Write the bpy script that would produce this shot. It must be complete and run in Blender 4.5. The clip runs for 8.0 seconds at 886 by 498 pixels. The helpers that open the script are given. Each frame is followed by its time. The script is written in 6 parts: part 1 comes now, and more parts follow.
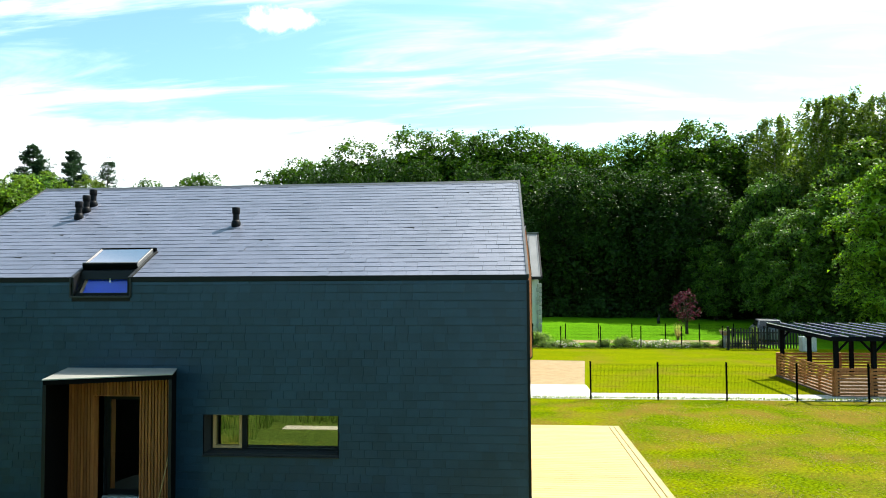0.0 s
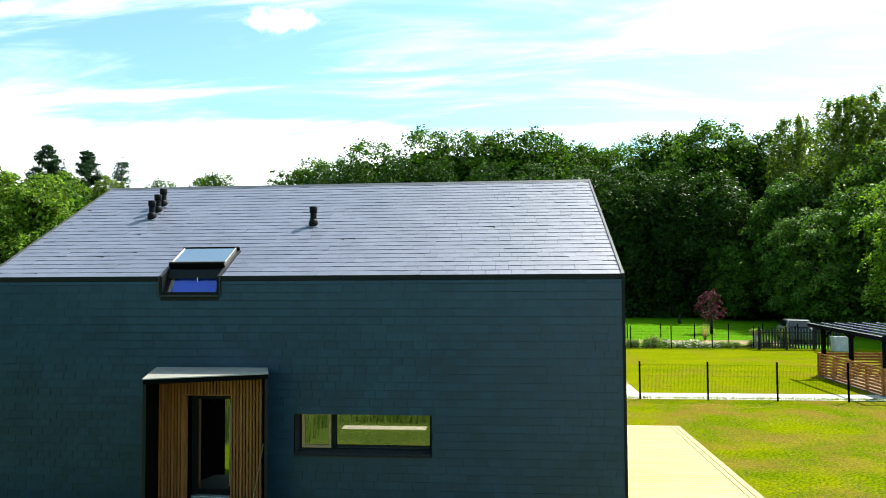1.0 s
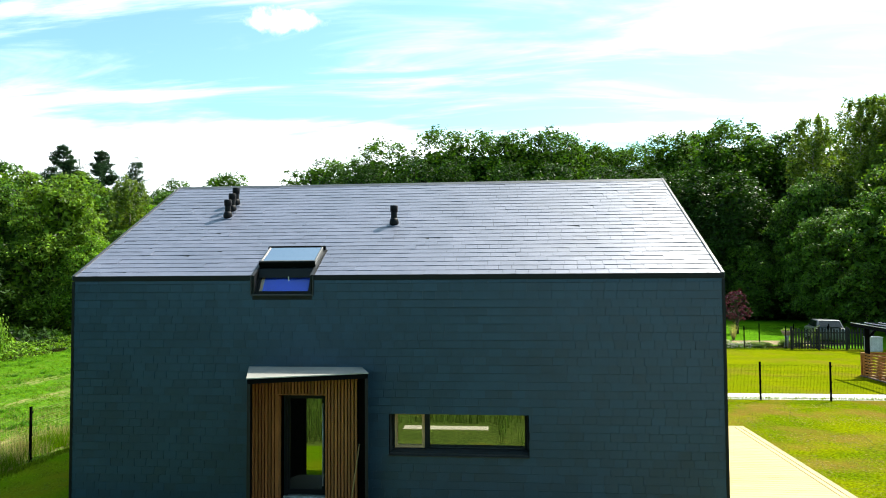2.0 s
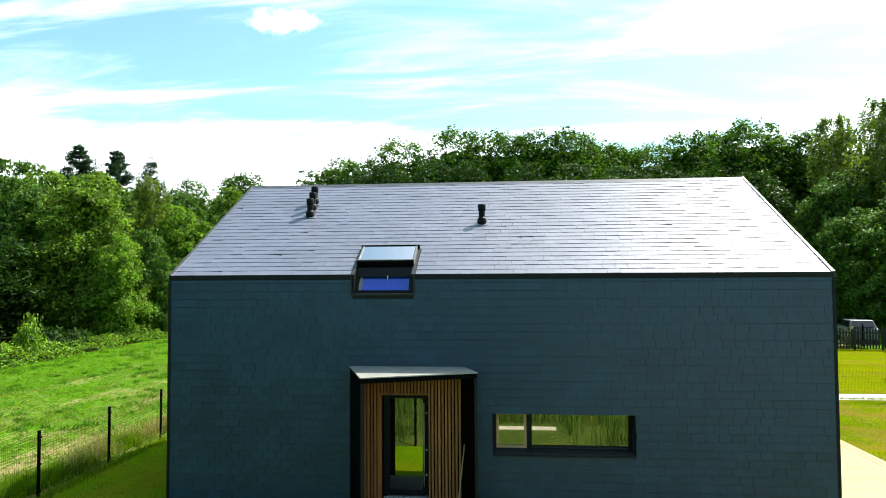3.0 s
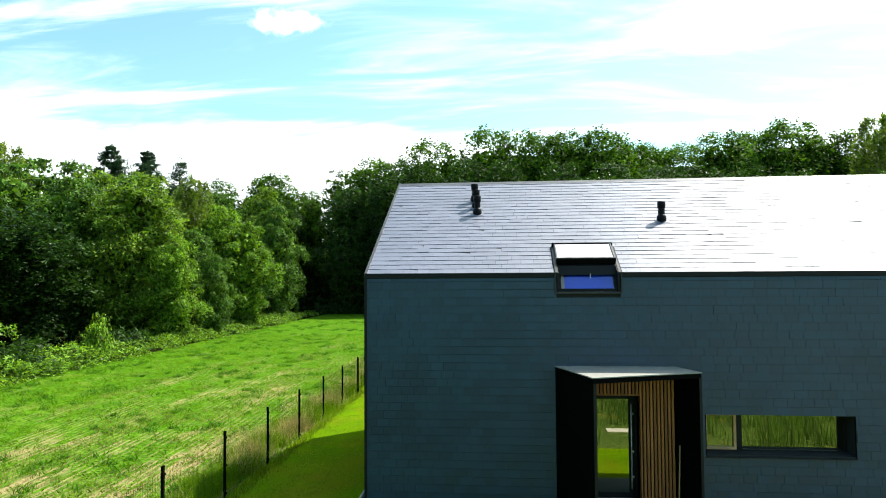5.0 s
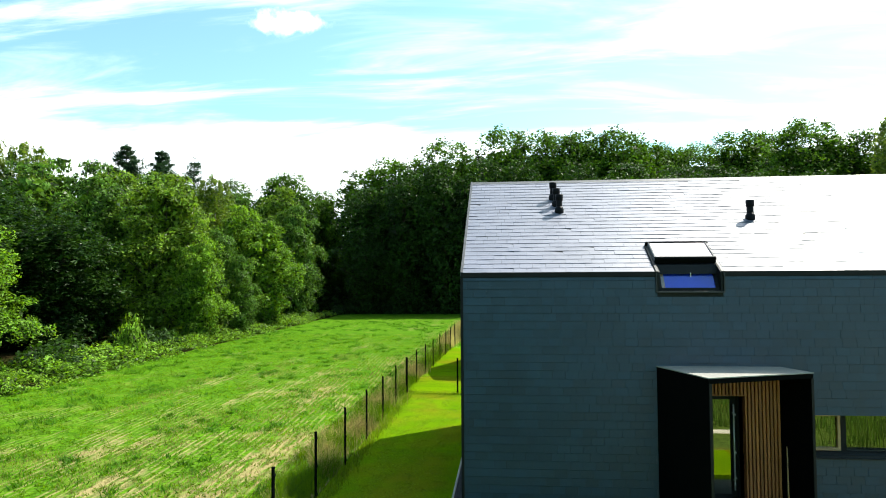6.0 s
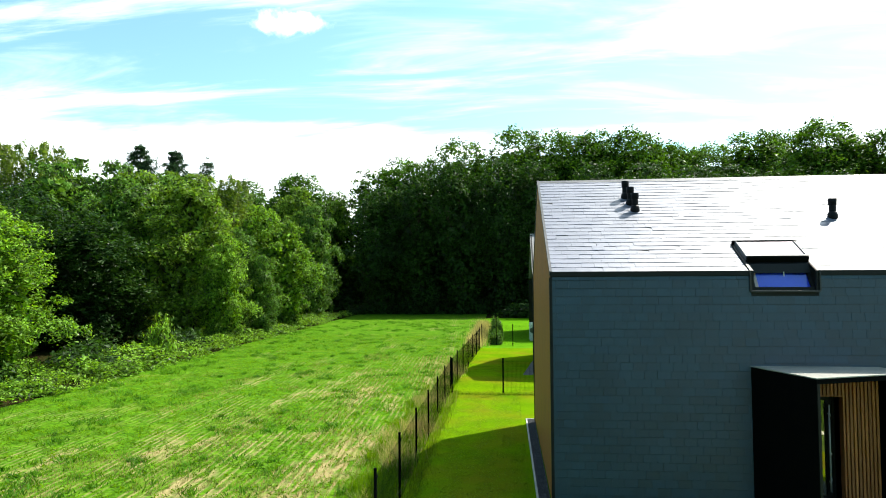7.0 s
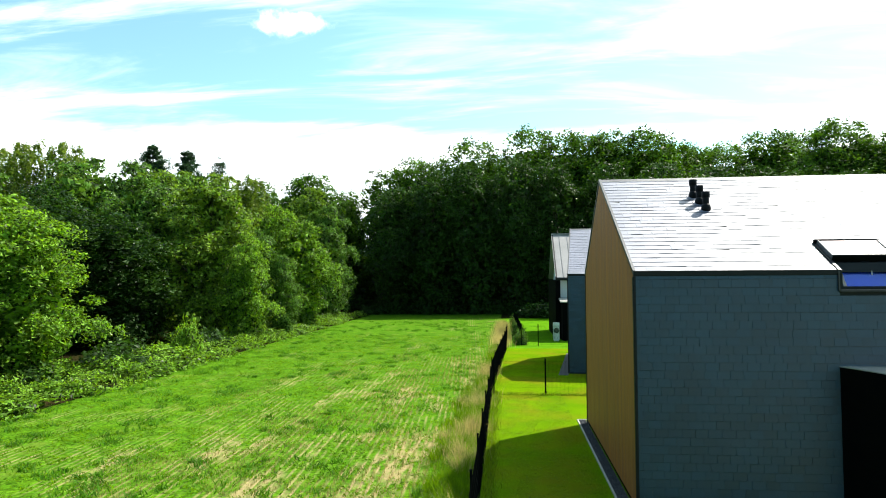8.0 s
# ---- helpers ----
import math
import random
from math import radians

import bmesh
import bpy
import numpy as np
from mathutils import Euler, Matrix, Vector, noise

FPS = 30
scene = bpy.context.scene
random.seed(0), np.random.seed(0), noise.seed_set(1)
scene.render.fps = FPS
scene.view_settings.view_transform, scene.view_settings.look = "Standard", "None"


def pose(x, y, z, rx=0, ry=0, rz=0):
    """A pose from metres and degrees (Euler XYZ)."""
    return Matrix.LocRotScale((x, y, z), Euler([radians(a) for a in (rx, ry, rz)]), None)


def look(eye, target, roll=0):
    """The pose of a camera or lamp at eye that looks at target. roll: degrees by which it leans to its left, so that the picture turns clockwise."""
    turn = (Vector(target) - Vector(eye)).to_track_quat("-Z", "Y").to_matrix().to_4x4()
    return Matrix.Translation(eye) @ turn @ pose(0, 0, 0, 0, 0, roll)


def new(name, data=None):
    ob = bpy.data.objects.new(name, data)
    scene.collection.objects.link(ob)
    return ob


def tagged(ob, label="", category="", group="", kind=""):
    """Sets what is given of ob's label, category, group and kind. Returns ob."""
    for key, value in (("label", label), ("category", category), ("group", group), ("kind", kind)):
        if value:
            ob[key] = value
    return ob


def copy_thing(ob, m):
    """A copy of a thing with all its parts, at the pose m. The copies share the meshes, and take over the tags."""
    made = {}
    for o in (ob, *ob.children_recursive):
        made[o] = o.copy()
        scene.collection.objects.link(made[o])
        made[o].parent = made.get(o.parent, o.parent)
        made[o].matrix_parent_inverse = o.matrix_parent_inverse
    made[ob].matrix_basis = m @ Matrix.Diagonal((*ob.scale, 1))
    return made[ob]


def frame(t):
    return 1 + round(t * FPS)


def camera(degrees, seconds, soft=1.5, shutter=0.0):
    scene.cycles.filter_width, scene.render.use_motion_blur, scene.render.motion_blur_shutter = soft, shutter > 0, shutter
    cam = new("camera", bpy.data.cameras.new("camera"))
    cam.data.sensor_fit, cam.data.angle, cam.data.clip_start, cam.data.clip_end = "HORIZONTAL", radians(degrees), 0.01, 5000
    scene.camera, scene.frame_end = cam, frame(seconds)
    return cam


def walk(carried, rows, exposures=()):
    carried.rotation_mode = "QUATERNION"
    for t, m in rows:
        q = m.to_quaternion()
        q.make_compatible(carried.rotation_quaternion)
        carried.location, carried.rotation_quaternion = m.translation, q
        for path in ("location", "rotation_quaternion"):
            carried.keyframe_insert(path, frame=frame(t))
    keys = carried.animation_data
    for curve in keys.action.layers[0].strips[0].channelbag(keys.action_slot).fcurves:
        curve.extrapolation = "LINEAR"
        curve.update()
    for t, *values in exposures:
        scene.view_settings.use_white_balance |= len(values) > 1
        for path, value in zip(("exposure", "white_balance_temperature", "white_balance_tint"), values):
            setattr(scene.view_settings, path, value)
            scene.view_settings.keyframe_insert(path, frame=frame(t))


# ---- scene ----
# ---- camera ----
cam = camera(68.8, 8.0, 1.0)
PATH = [
    (0, 0.832, 0.252, 4.733, 4.81, 2.194, -0.356),
    (0.5, -0.052, 0.195, 4.726, 4.86, 2.208, -0.356),
    (1, -0.952, 0.142, 4.720, 4.91, 2.223, -0.356),
    (1.5, -1.878, 0.092, 4.713, 4.96, 2.237, -0.356),
    (2.25, -3.319, 0.024, 4.703, 5.04, 2.258, -0.356),
    (3, -4.813, -0.037, 4.693, 5.11, 2.280, -0.356),
    (3.5, -5.827, -0.073, 4.687, 5.16, 2.294, -0.356),
    (4, -6.845, -0.106, 4.680, 5.21, 2.308, -0.356),
    (4.5, -7.855, -0.135, 4.673, 5.26, 2.322, -0.356),
    (5.25, -9.334, -0.173, 4.663, 5.34, 2.344, -0.356),
    (6, -10.743, -0.203, 4.653, 5.41, 2.365, -0.356),
    (6.5, -11.633, -0.219, 4.647, 5.46, 2.379, -0.356),
    (7, -12.482, -0.231, 4.640, 5.51, 2.393, -0.356),
    (7.5, -13.293, -0.240, 4.634, 5.56, 2.408, -0.356),
    (8, -14.075, -0.246, 4.627, 5.61, 2.422, -0.356),
]
walk(cam, [(t, pose(x, y, z, 0, 0, yaw) @ pose(0, 0, 0, 90 + pitch, 0, 0) @ pose(0, 0, 0, 0, 0, roll)) for t, x, y, z, yaw, pitch, roll in PATH],
     [(0.0, 1.0, 6680, 6), (8.0, 1.0, 6680, 6)])

# ---- sky and sun ----
PUFF = (-0.2999, 0.8817, 0.3610)
SUN = Vector((0.57, 0.49, 1.0)).normalized()


world = bpy.data.worlds.new("world")
scene.world = world
world.use_nodes = True
wt = world.node_tree
wt.nodes.clear()
sky = wt.nodes.new("ShaderNodeTexSky")
sky.sky_type, sky.sun_disc = "NISHITA", False
sky.sun_elevation, sky.sun_rotation = math.asin(SUN.z), math.atan2(SUN.x, SUN.y)
sky.air_density, sky.dust_density, sky.ozone_density = 1.0, 1.25, 0.3
coord = wt.nodes.new("ShaderNodeTexCoord")
split = wt.nodes.new("ShaderNodeSeparateXYZ")
wt.links.new(coord.outputs["Generated"], split.inputs[0])


def wmath(op, a, b=None):
    n = wt.nodes.new("ShaderNodeMath")
    n.operation = op
    for k, v in enumerate((a, b)):
        if v is None:
            continue
        if isinstance(v, (int, float)):
            n.inputs[k].default_value = v
        else:
            wt.links.new(v, n.inputs[k])
    return n.outputs[0]


# high thin cloud on a flat layer overhead
height = wmath("ADD", wmath("MAXIMUM", split.outputs[2], 0.0), 0.16)
layer = wt.nodes.new("ShaderNodeCombineXYZ")
wt.links.new(wmath("DIVIDE", split.outputs[0], height), layer.inputs[0])
wt.links.new(wmath("DIVIDE", split.outputs[1], height), layer.inputs[1])


def cloud_noise(scale, sx, sy, angle, shift, detail, distortion):
    m = wt.nodes.new("ShaderNodeMapping")
    m.inputs["Scale"].default_value = (sx, sy, 1)
    m.inputs["Rotation"].default_value = (0, 0, radians(angle))
    m.inputs["Location"].default_value = shift
    wt.links.new(layer.outputs[0], m.inputs["Vector"])
    n = wt.nodes.new("ShaderNodeTexNoise")
    n.inputs["Scale"].default_value = scale
    n.inputs["Detail"].default_value = detail
    n.inputs["Roughness"].default_value = 0.58
    n.inputs["Distortion"].default_value = distortion
    wt.links.new(m.outputs[0], n.inputs["Vector"])
    return n.outputs["Fac"]


def wramp(value, lo, hi, a=0.0, b=1.0):
    n = wt.nodes.new("ShaderNodeMapRange")
    n.interpolation_type = "SMOOTHSTEP"
    for k, v in zip(("From Min", "From Max", "To Min", "To Max"), (lo, hi, a, b)):
        n.inputs[k].default_value = v
    wt.links.new(value, n.inputs["Value"])
    return n.outputs["Result"]


wisps = wramp(cloud_noise(2.0, 0.42, 1.7, 10, (3.1, 0.4, 0), 8, 0.7), 0.44, 0.74)
low_bank = wramp(split.outputs[2], 0.10, 0.34, 0.24, -0.14)
banks = wramp(wmath("ADD", cloud_noise(0.8, 0.5, 1.3, 0, (1.7, 5.2, 0), 8, 0.3), low_bank), 0.50, 0.67)
haze = wramp(split.outputs[2], 0.0, 0.16, 0.6, 0.0)
veil = wramp(split.outputs[1], -0.5, 0.35)  # the cirrus veil thins out away from the sun
cover = wmath("MINIMUM", wmath("ADD", wmath("MULTIPLY", veil, wmath("ADD", wmath("MULTIPLY", wisps, 0.55), wmath("MULTIPLY", banks, 0.74))), haze), 1.0)
# one small puffy cloud
puff_dir = wt.nodes.new("ShaderNodeVectorMath")
puff_dir.operation = "SUBTRACT"
wt.links.new(coord.outputs["Generated"], puff_dir.inputs[0])
puff_dir.inputs[1].default_value = PUFF
puff_size = wt.nodes.new("ShaderNodeVectorMath")
puff_size.operation = "MULTIPLY"
wt.links.new(puff_dir.outputs[0], puff_size.inputs[0])
puff_size.inputs[1].default_value = (1 / 0.050, 1 / 0.050, 1 / 0.017)
puff_far = wt.nodes.new("ShaderNodeVectorMath")
puff_far.operation = "LENGTH"
wt.links.new(puff_size.outputs[0], puff_far.inputs[0])
puff_rag = wt.nodes.new("ShaderNodeTexNoise")
puff_rag.inputs["Scale"].default_value = 34.0
puff_rag.inputs["Detail"].default_value = 6.0
wt.links.new(coord.outputs["Generated"], puff_rag.inputs["Vector"])
puff = wramp(wmath("ADD", puff_far.outputs["Value"], wmath("MULTIPLY", puff_rag.outputs["Fac"], 3.0)), 1.55, 2.7, 0.85, 0.0)
cover = wmath("MAXIMUM", cover, puff)
# thin haze that whitens the sky round the sun
sun_near = wt.nodes.new("ShaderNodeVectorMath")
sun_near.operation = "DOT_PRODUCT"
wt.links.new(coord.outputs["Generated"], sun_near.inputs[0])
sun_near.inputs[1].default_value = SUN
cover = wmath("MINIMUM", wmath("ADD", cover, wramp(sun_near.outputs["Value"], 0.76, 1.0, 0.0, 0.8)), 1.0)
cloud_mix = wt.nodes.new("ShaderNodeMix")
cloud_mix.data_type = "RGBA"
wt.links.new(cover, cloud_mix.inputs["Factor"])
clear = wt.nodes.new("ShaderNodeMix")
clear.data_type, clear.blend_type = "RGBA", "MULTIPLY"
clear.inputs["Factor"].default_value = 1.0
clear.inputs[7].default_value = (0.85, 1.17, 1.04, 1)
wt.links.new(sky.outputs[0], clear.inputs[6])
wt.links.new(clear.outputs[2], cloud_mix.inputs[6])
cloud_mix.inputs[7].default_value = (10.5, 11.0, 11.6, 1)
background = wt.nodes.new("ShaderNodeBackground")
background.inputs["Strength"].default_value = 0.12
wt.links.new(cloud_mix.outputs[2], background.inputs["Color"])
wout = wt.nodes.new("ShaderNodeOutputWorld")
wt.links.new(background.outputs[0], wout.inputs["Surface"])

sun_data = bpy.data.lights.new("sun", "SUN")
sun_data.energy, sun_data.angle, sun_data.color = 4.8, radians(0.53), (1.0, 0.955, 0.88)
sun_lamp = new("sun", sun_data)
sun_lamp.matrix_basis = look(SUN * 60, (0, 0, 0))


# ---- materials ----
def material(name, base, rough=0.6, second=None, scale=4.0, stretch=(1, 1, 1), fine=40.0, fine_amount=0.25, bump=0.3, bump_size=0.01,
             spec=0.5, metal=0.0, pieces=0.0, contrast=(0.35, 0.65), translucent=None, stain=None, stain_scale=0.6, rows=None, sheer=0.42, stain_span=(0.56, 0.70)):
    """Procedural paint: two colours mixed by broad noise, modulated by fine grain, by pieces and by stains; with relief."""
    mat = bpy.data.materials.new(name)
    mat.use_nodes = True
    tree = mat.node_tree
    tree.nodes.clear()
    link = tree.links.new
    out = tree.nodes.new("ShaderNodeOutputMaterial")
    bsdf = tree.nodes.new("ShaderNodeBsdfPrincipled")
    bsdf.inputs["Roughness"].default_value = rough
    bsdf.inputs["Metallic"].default_value = metal
    bsdf.inputs["Specular IOR Level"].default_value = spec
    geo = tree.nodes.new("ShaderNodeNewGeometry")
    mapping = tree.nodes.new("ShaderNodeMapping")
    mapping.inputs["Scale"].default_value = stretch
    link(geo.outputs["Position"], mapping.inputs["Vector"])

    def noise_node(size, detail=4.0, source=None):
        n = tree.nodes.new("ShaderNodeTexNoise")
        n.inputs["Scale"].default_value = size
        n.inputs["Detail"].default_value = detail
        link(source or mapping.outputs[0], n.inputs["Vector"])
        return n.outputs["Fac"]

    def ramp(value, lo, hi, a=0.0, b=1.0):
        n = tree.nodes.new("ShaderNodeMapRange")
        for k, v in zip(("From Min", "From Max", "To Min", "To Max"), (lo, hi, a, b)):
            n.inputs[k].default_value = v
        link(value, n.inputs["Value"])
        return n.outputs["Result"]

    def mix(fac, a, b, blend="MIX"):
        n = tree.nodes.new("ShaderNodeMix")
        n.data_type, n.blend_type = "RGBA", blend
        for slot, v in ((0, fac), (6, a), (7, b)):
            if isinstance(v, (int, float)):
                n.inputs[slot].default_value = v
            elif isinstance(v, tuple):
                n.inputs[slot].default_value = (*v, 1) if len(v) == 3 else v
            else:
                link(v, n.inputs[slot])
        return n.outputs[2]

    colour = mix(ramp(noise_node(scale), *contrast), base, second or tuple(c * 0.75 for c in base))
    grain = noise_node(fine, 7.0)
    colour = mix(1.0, colour, ramp(grain, 0.3, 0.7, 1 - fine_amount, 1 + fine_amount), "MULTIPLY")
    if stain:
        colour = mix(ramp(noise_node(stain_scale, 6.0, geo.outputs["Position"]), *stain_span, 0.0, 0.75), colour, stain)
    if rows:
        # straw-coloured drill rows along y that fade in and out in patches
        axes = tree.nodes.new("ShaderNodeSeparateXYZ")
        link(geo.outputs["Position"], axes.inputs[0])

        def calc(op, a, b):
            n = tree.nodes.new("ShaderNodeMath")
            n.operation = op
            for slot, v in enumerate((a, b)):
                if isinstance(v, (int, float)):
                    n.inputs[slot].default_value = v
                else:
                    link(v, n.inputs[slot])
            return n.outputs[0]

        long = tree.nodes.new("ShaderNodeMapping")
        long.inputs["Scale"].default_value = (1.0, 0.30, 1.0)
        long.inputs["Rotation"].default_value = (0, 0, -0.055)
        link(geo.outputs["Position"], long.inputs["Vector"])
        thin = tree.nodes.new("ShaderNodeMapping")
        thin.inputs["Scale"].default_value = (1.0, 0.16, 1.0)
        link(geo.outputs["Position"], thin.inputs["Vector"])
        phase = calc("ADD", calc("MULTIPLY", calc("ADD", axes.outputs[0], calc("MULTIPLY", axes.outputs[1], 0.055)), 2 * math.pi / rows[0]), calc("MULTIPLY", noise_node(0.5, 2.0, geo.outputs["Position"]), 1.6))
        comb = ramp(calc("SINE", phase, 0.0), -0.2, 0.9)
        broken = ramp(noise_node(6.0, 6.0, thin.outputs[0]), 0.40, 0.56)
        lean = calc("ADD", ramp(axes.outputs[0], -30.0, -16.0, -0.13, 0.07), ramp(axes.outputs[1], 8.0, 48.0, 0.05, -0.17))
        dry = calc("ADD", noise_node(0.75, 8.0, long.outputs[0]), lean)
        drilled = calc("MULTIPLY", calc("MULTIPLY", comb, broken), ramp(dry, 0.37, 0.60, 0.0, 0.85))
        bare = calc("MULTIPLY", ramp(dry, 0.52, 0.64, 0.0, 0.8), ramp(noise_node(4.0, 8.0, long.outputs[0]), 0.42, 0.58))
        colour = mix(calc("MAXIMUM", drilled, bare), colour, rows[1])
    if pieces:
        info = tree.nodes.new("ShaderNodeObjectInfo")
        add = tree.nodes.new("ShaderNodeMath")
        add.operation = "ADD"
        link(info.outputs["Random"], add.inputs[0])
        link(geo.outputs["Random Per Island"], add.inputs[1])
        frac = tree.nodes.new("ShaderNodeMath")
        frac.operation = "FRACT"
        link(add.outputs[0], frac.inputs[0])
        colour = mix(1.0, colour, ramp(frac.outputs[0], 0, 1, 1 - pieces, 1 + pieces), "MULTIPLY")
        link(ramp(frac.outputs[0], 0, 1, rough * (1 - 0.4 * pieces), min(1.0, rough * (1 + 0.4 * pieces))), bsdf.inputs["Roughness"])
    link(colour, bsdf.inputs["Base Color"])
    if bump:
        b = tree.nodes.new("ShaderNodeBump")
        b.inputs["Strength"].default_value = bump
        b.inputs["Distance"].default_value = bump_size
        link(grain, b.inputs["Height"])
        link(b.outputs[0], bsdf.inputs["Normal"])
    shader = bsdf.outputs[0]
    if translucent:
        tr = tree.nodes.new("ShaderNodeBsdfTranslucent")
        link(mix(1.0, colour, translucent, "MULTIPLY"), tr.inputs["Color"])
        ms = tree.nodes.new("ShaderNodeMixShader")
        ms.inputs[0].default_value = sheer
        link(shader, ms.inputs[1])
        link(tr.outputs[0], ms.inputs[2])
        shader = ms.outputs[0]
    link(shader, out.inputs["Surface"])
    return mat


def glass_material(name, tint, mirror, shine=(0.95, 0.97, 0.96), rough=0.0):
    """Coated insulating glass: a clear tinted pane with a mirror coating."""
    mat = bpy.data.materials.new(name)
    mat.use_nodes = True
    tree = mat.node_tree
    tree.nodes.clear()
    out = tree.nodes.new("ShaderNodeOutputMaterial")
    clear = tree.nodes.new("ShaderNodeBsdfTransparent")
    clear.inputs["Color"].default_value = (*tint, 1)
    gloss = tree.nodes.new("ShaderNodeBsdfGlossy")
    gloss.inputs["Roughness"].default_value = rough
    gloss.inputs["Color"].default_value = (*shine, 1)
    ms = tree.nodes.new("ShaderNodeMixShader")
    ms.inputs[0].default_value = mirror
    tree.links.new(clear.outputs[0], ms.inputs[1])
    tree.links.new(gloss.outputs[0], ms.inputs[2])
    tree.links.new(ms.outputs[0], out.inputs["Surface"])
    return mat


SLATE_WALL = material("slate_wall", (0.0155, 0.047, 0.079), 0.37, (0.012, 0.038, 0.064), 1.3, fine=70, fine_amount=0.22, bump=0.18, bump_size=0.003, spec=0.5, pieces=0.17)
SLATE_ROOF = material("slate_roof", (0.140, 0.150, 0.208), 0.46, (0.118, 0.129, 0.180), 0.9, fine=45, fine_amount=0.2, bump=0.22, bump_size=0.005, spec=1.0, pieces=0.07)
UNDERLAY = material("underlay", (0.02, 0.022, 0.024), 0.9)
BLACK_METAL = material("black_metal", (0.008, 0.009, 0.010), 0.55, fine=120, fine_amount=0.15, bump=0.05, spec=0.25)
BLACK_PANEL = material("black_panel", (0.0022, 0.0025, 0.003), 0.8, (0.0032, 0.0033, 0.0034), fine=60, bump=0.08, spec=0.03)
DARK_METAL = material("dark_metal", (0.035, 0.036, 0.038), 0.45, fine=90, fine_amount=0.1, bump=0.04, metal=0.3)
ZINC = material("zinc_sheet", (0.31, 0.30, 0.27), 0.55, (0.26, 0.255, 0.23), 2.0, fine=30, fine_amount=0.12, bump=0.05, spec=0.3)
RAIL_METAL = material("rail_metal", (0.11, 0.112, 0.118), 0.45, (0.08, 0.082, 0.086), 4.0, fine=60, fine_amount=0.1, bump=0.03, spec=0.3)
GREY_FRAME = material("grey_metal", (0.10, 0.10, 0.10), 0.4, (0.07, 0.07, 0.072), 5, metal=0.5)
LARCH = material("larch_slat", (0.44, 0.155, 0.042), 0.6, (0.32, 0.105, 0.028), 2.5, (6, 6, 0.6), 50, 0.3, 0.25, 0.004, pieces=0.22)
LARCH_GABLE = material("larch_gable", (0.36, 0.128, 0.019), 0.62, (0.29, 0.098, 0.014), 1.4, (4, 4, 0.35), 40, 0.25, 0.2, 0.004, pieces=0.12)
ORANGE_LARCH = material("orange_larch", (0.25, 0.080, 0.016), 0.6, (0.17, 0.050, 0.010), 2.0, (6, 6, 0.5), 40, 0.25, 0.2, 0.004, pieces=0.2)
PINE_FRAME = material("pine_frame", (0.62, 0.38, 0.17), 0.5, (0.54, 0.32, 0.13), 4, (1, 1, 8), 60, 0.15)
DECK = material("deck_board", (0.46, 0.37, 0.150), 0.6, (0.38, 0.298, 0.112), 1.5, (0.5, 6, 1), 40, 0.2, 0.2, 0.004, pieces=0.12)
CONCRETE = material("concrete", (0.58, 0.56, 0.50), 0.85, (0.50, 0.48, 0.43), 1.2, fine=60, fine_amount=0.12, stain=(0.42, 0.40, 0.35))
DARK_SLAB = material("dark_slab", (0.10, 0.10, 0.10), 0.85, (0.08, 0.08, 0.08), 1.2, fine=60)
SANDY = material("sandy_paving", (0.31, 0.225, 0.115), 0.9, (0.26, 0.180, 0.085), 2.0, fine=25, fine_amount=0.35, bump=0.6)
TERRACE = material("terrace_paving", (0.17, 0.12, 0.085), 0.85, (0.13, 0.09, 0.065), 2.0, fine=25, fine_amount=0.3)
GRAVEL = material("gravel_stone", (0.062, 0.064, 0.070), 0.85, (0.040, 0.042, 0.047), 9.0, fine=90, pieces=0.45)
WHITE_RENDER = material("white_render", (0.62, 0.62, 0.60), 0.85, (0.55, 0.55, 0.53), 1.0, fine=80, fine_amount=0.08, stain=(0.45, 0.45, 0.43))
PALE_STONE = material("pale_stone", (0.42, 0.41, 0.38), 0.85, (0.34, 0.33, 0.31), 3.0, fine=30, pieces=0.2)
STEEL = material("brushed_steel", (0.75, 0.75, 0.74), 0.45, fine=100, metal=0.25, bump=0.02)
FENCE_COAT = material("fence_coat", (0.005, 0.006, 0.006), 0.9, fine=120, bump=0, spec=0.0)
ROOM = material("room_plaster", (0.035, 0.035, 0.034), 0.9)
SEAM_ROOF = material("seam_roof", (0.26, 0.25, 0.25), 0.45, (0.21, 0.205, 0.205), 0.8, fine=20, fine_amount=0.1, metal=0.2)
PLASTIC_WHITE = material("white_plastic", (0.7, 0.7, 0.7), 0.5)
PICKET_GREY = material("picket_grey", (0.045, 0.044, 0.043), 0.85, (0.028, 0.028, 0.028), 3, (4, 4, 0.6), 40, 0.3, pieces=0.35, spec=0.1)
DARK_TIMBER = material("dark_timber", (0.009, 0.010, 0.013), 0.8, (0.006, 0.007, 0.009), 3, (4, 4, 0.6), 40, 0.3, pieces=0.3, spec=0.0)
GLASS = glass_material("window_glass", (0.42, 0.47, 0.42), 0.40, (0.90, 0.84, 0.66))
SKY_GLASS = glass_material("roof_window_glass", (0.25, 0.30, 0.36), 0.97, (1.0, 0.86, 0.88), 0.08)
PIPE = material("black_pipe", (0.004, 0.004, 0.006), 0.5, fine=60, bump=0.03, spec=0.15)
BLIND_GLASS = glass_material("blind_glass", (0.85, 0.88, 0.98), 0.07)
BLUE_BLIND = material("blue_blind", (0.021, 0.085, 0.66), 0.8, (0.019, 0.076, 0.60), 2.0, fine=80, fine_amount=0.1)
BARK = material("bark", (0.055, 0.043, 0.030), 0.9, (0.035, 0.027, 0.019), 3, (3, 3, 0.7), 20, 0.4, 0.8, 0.03)
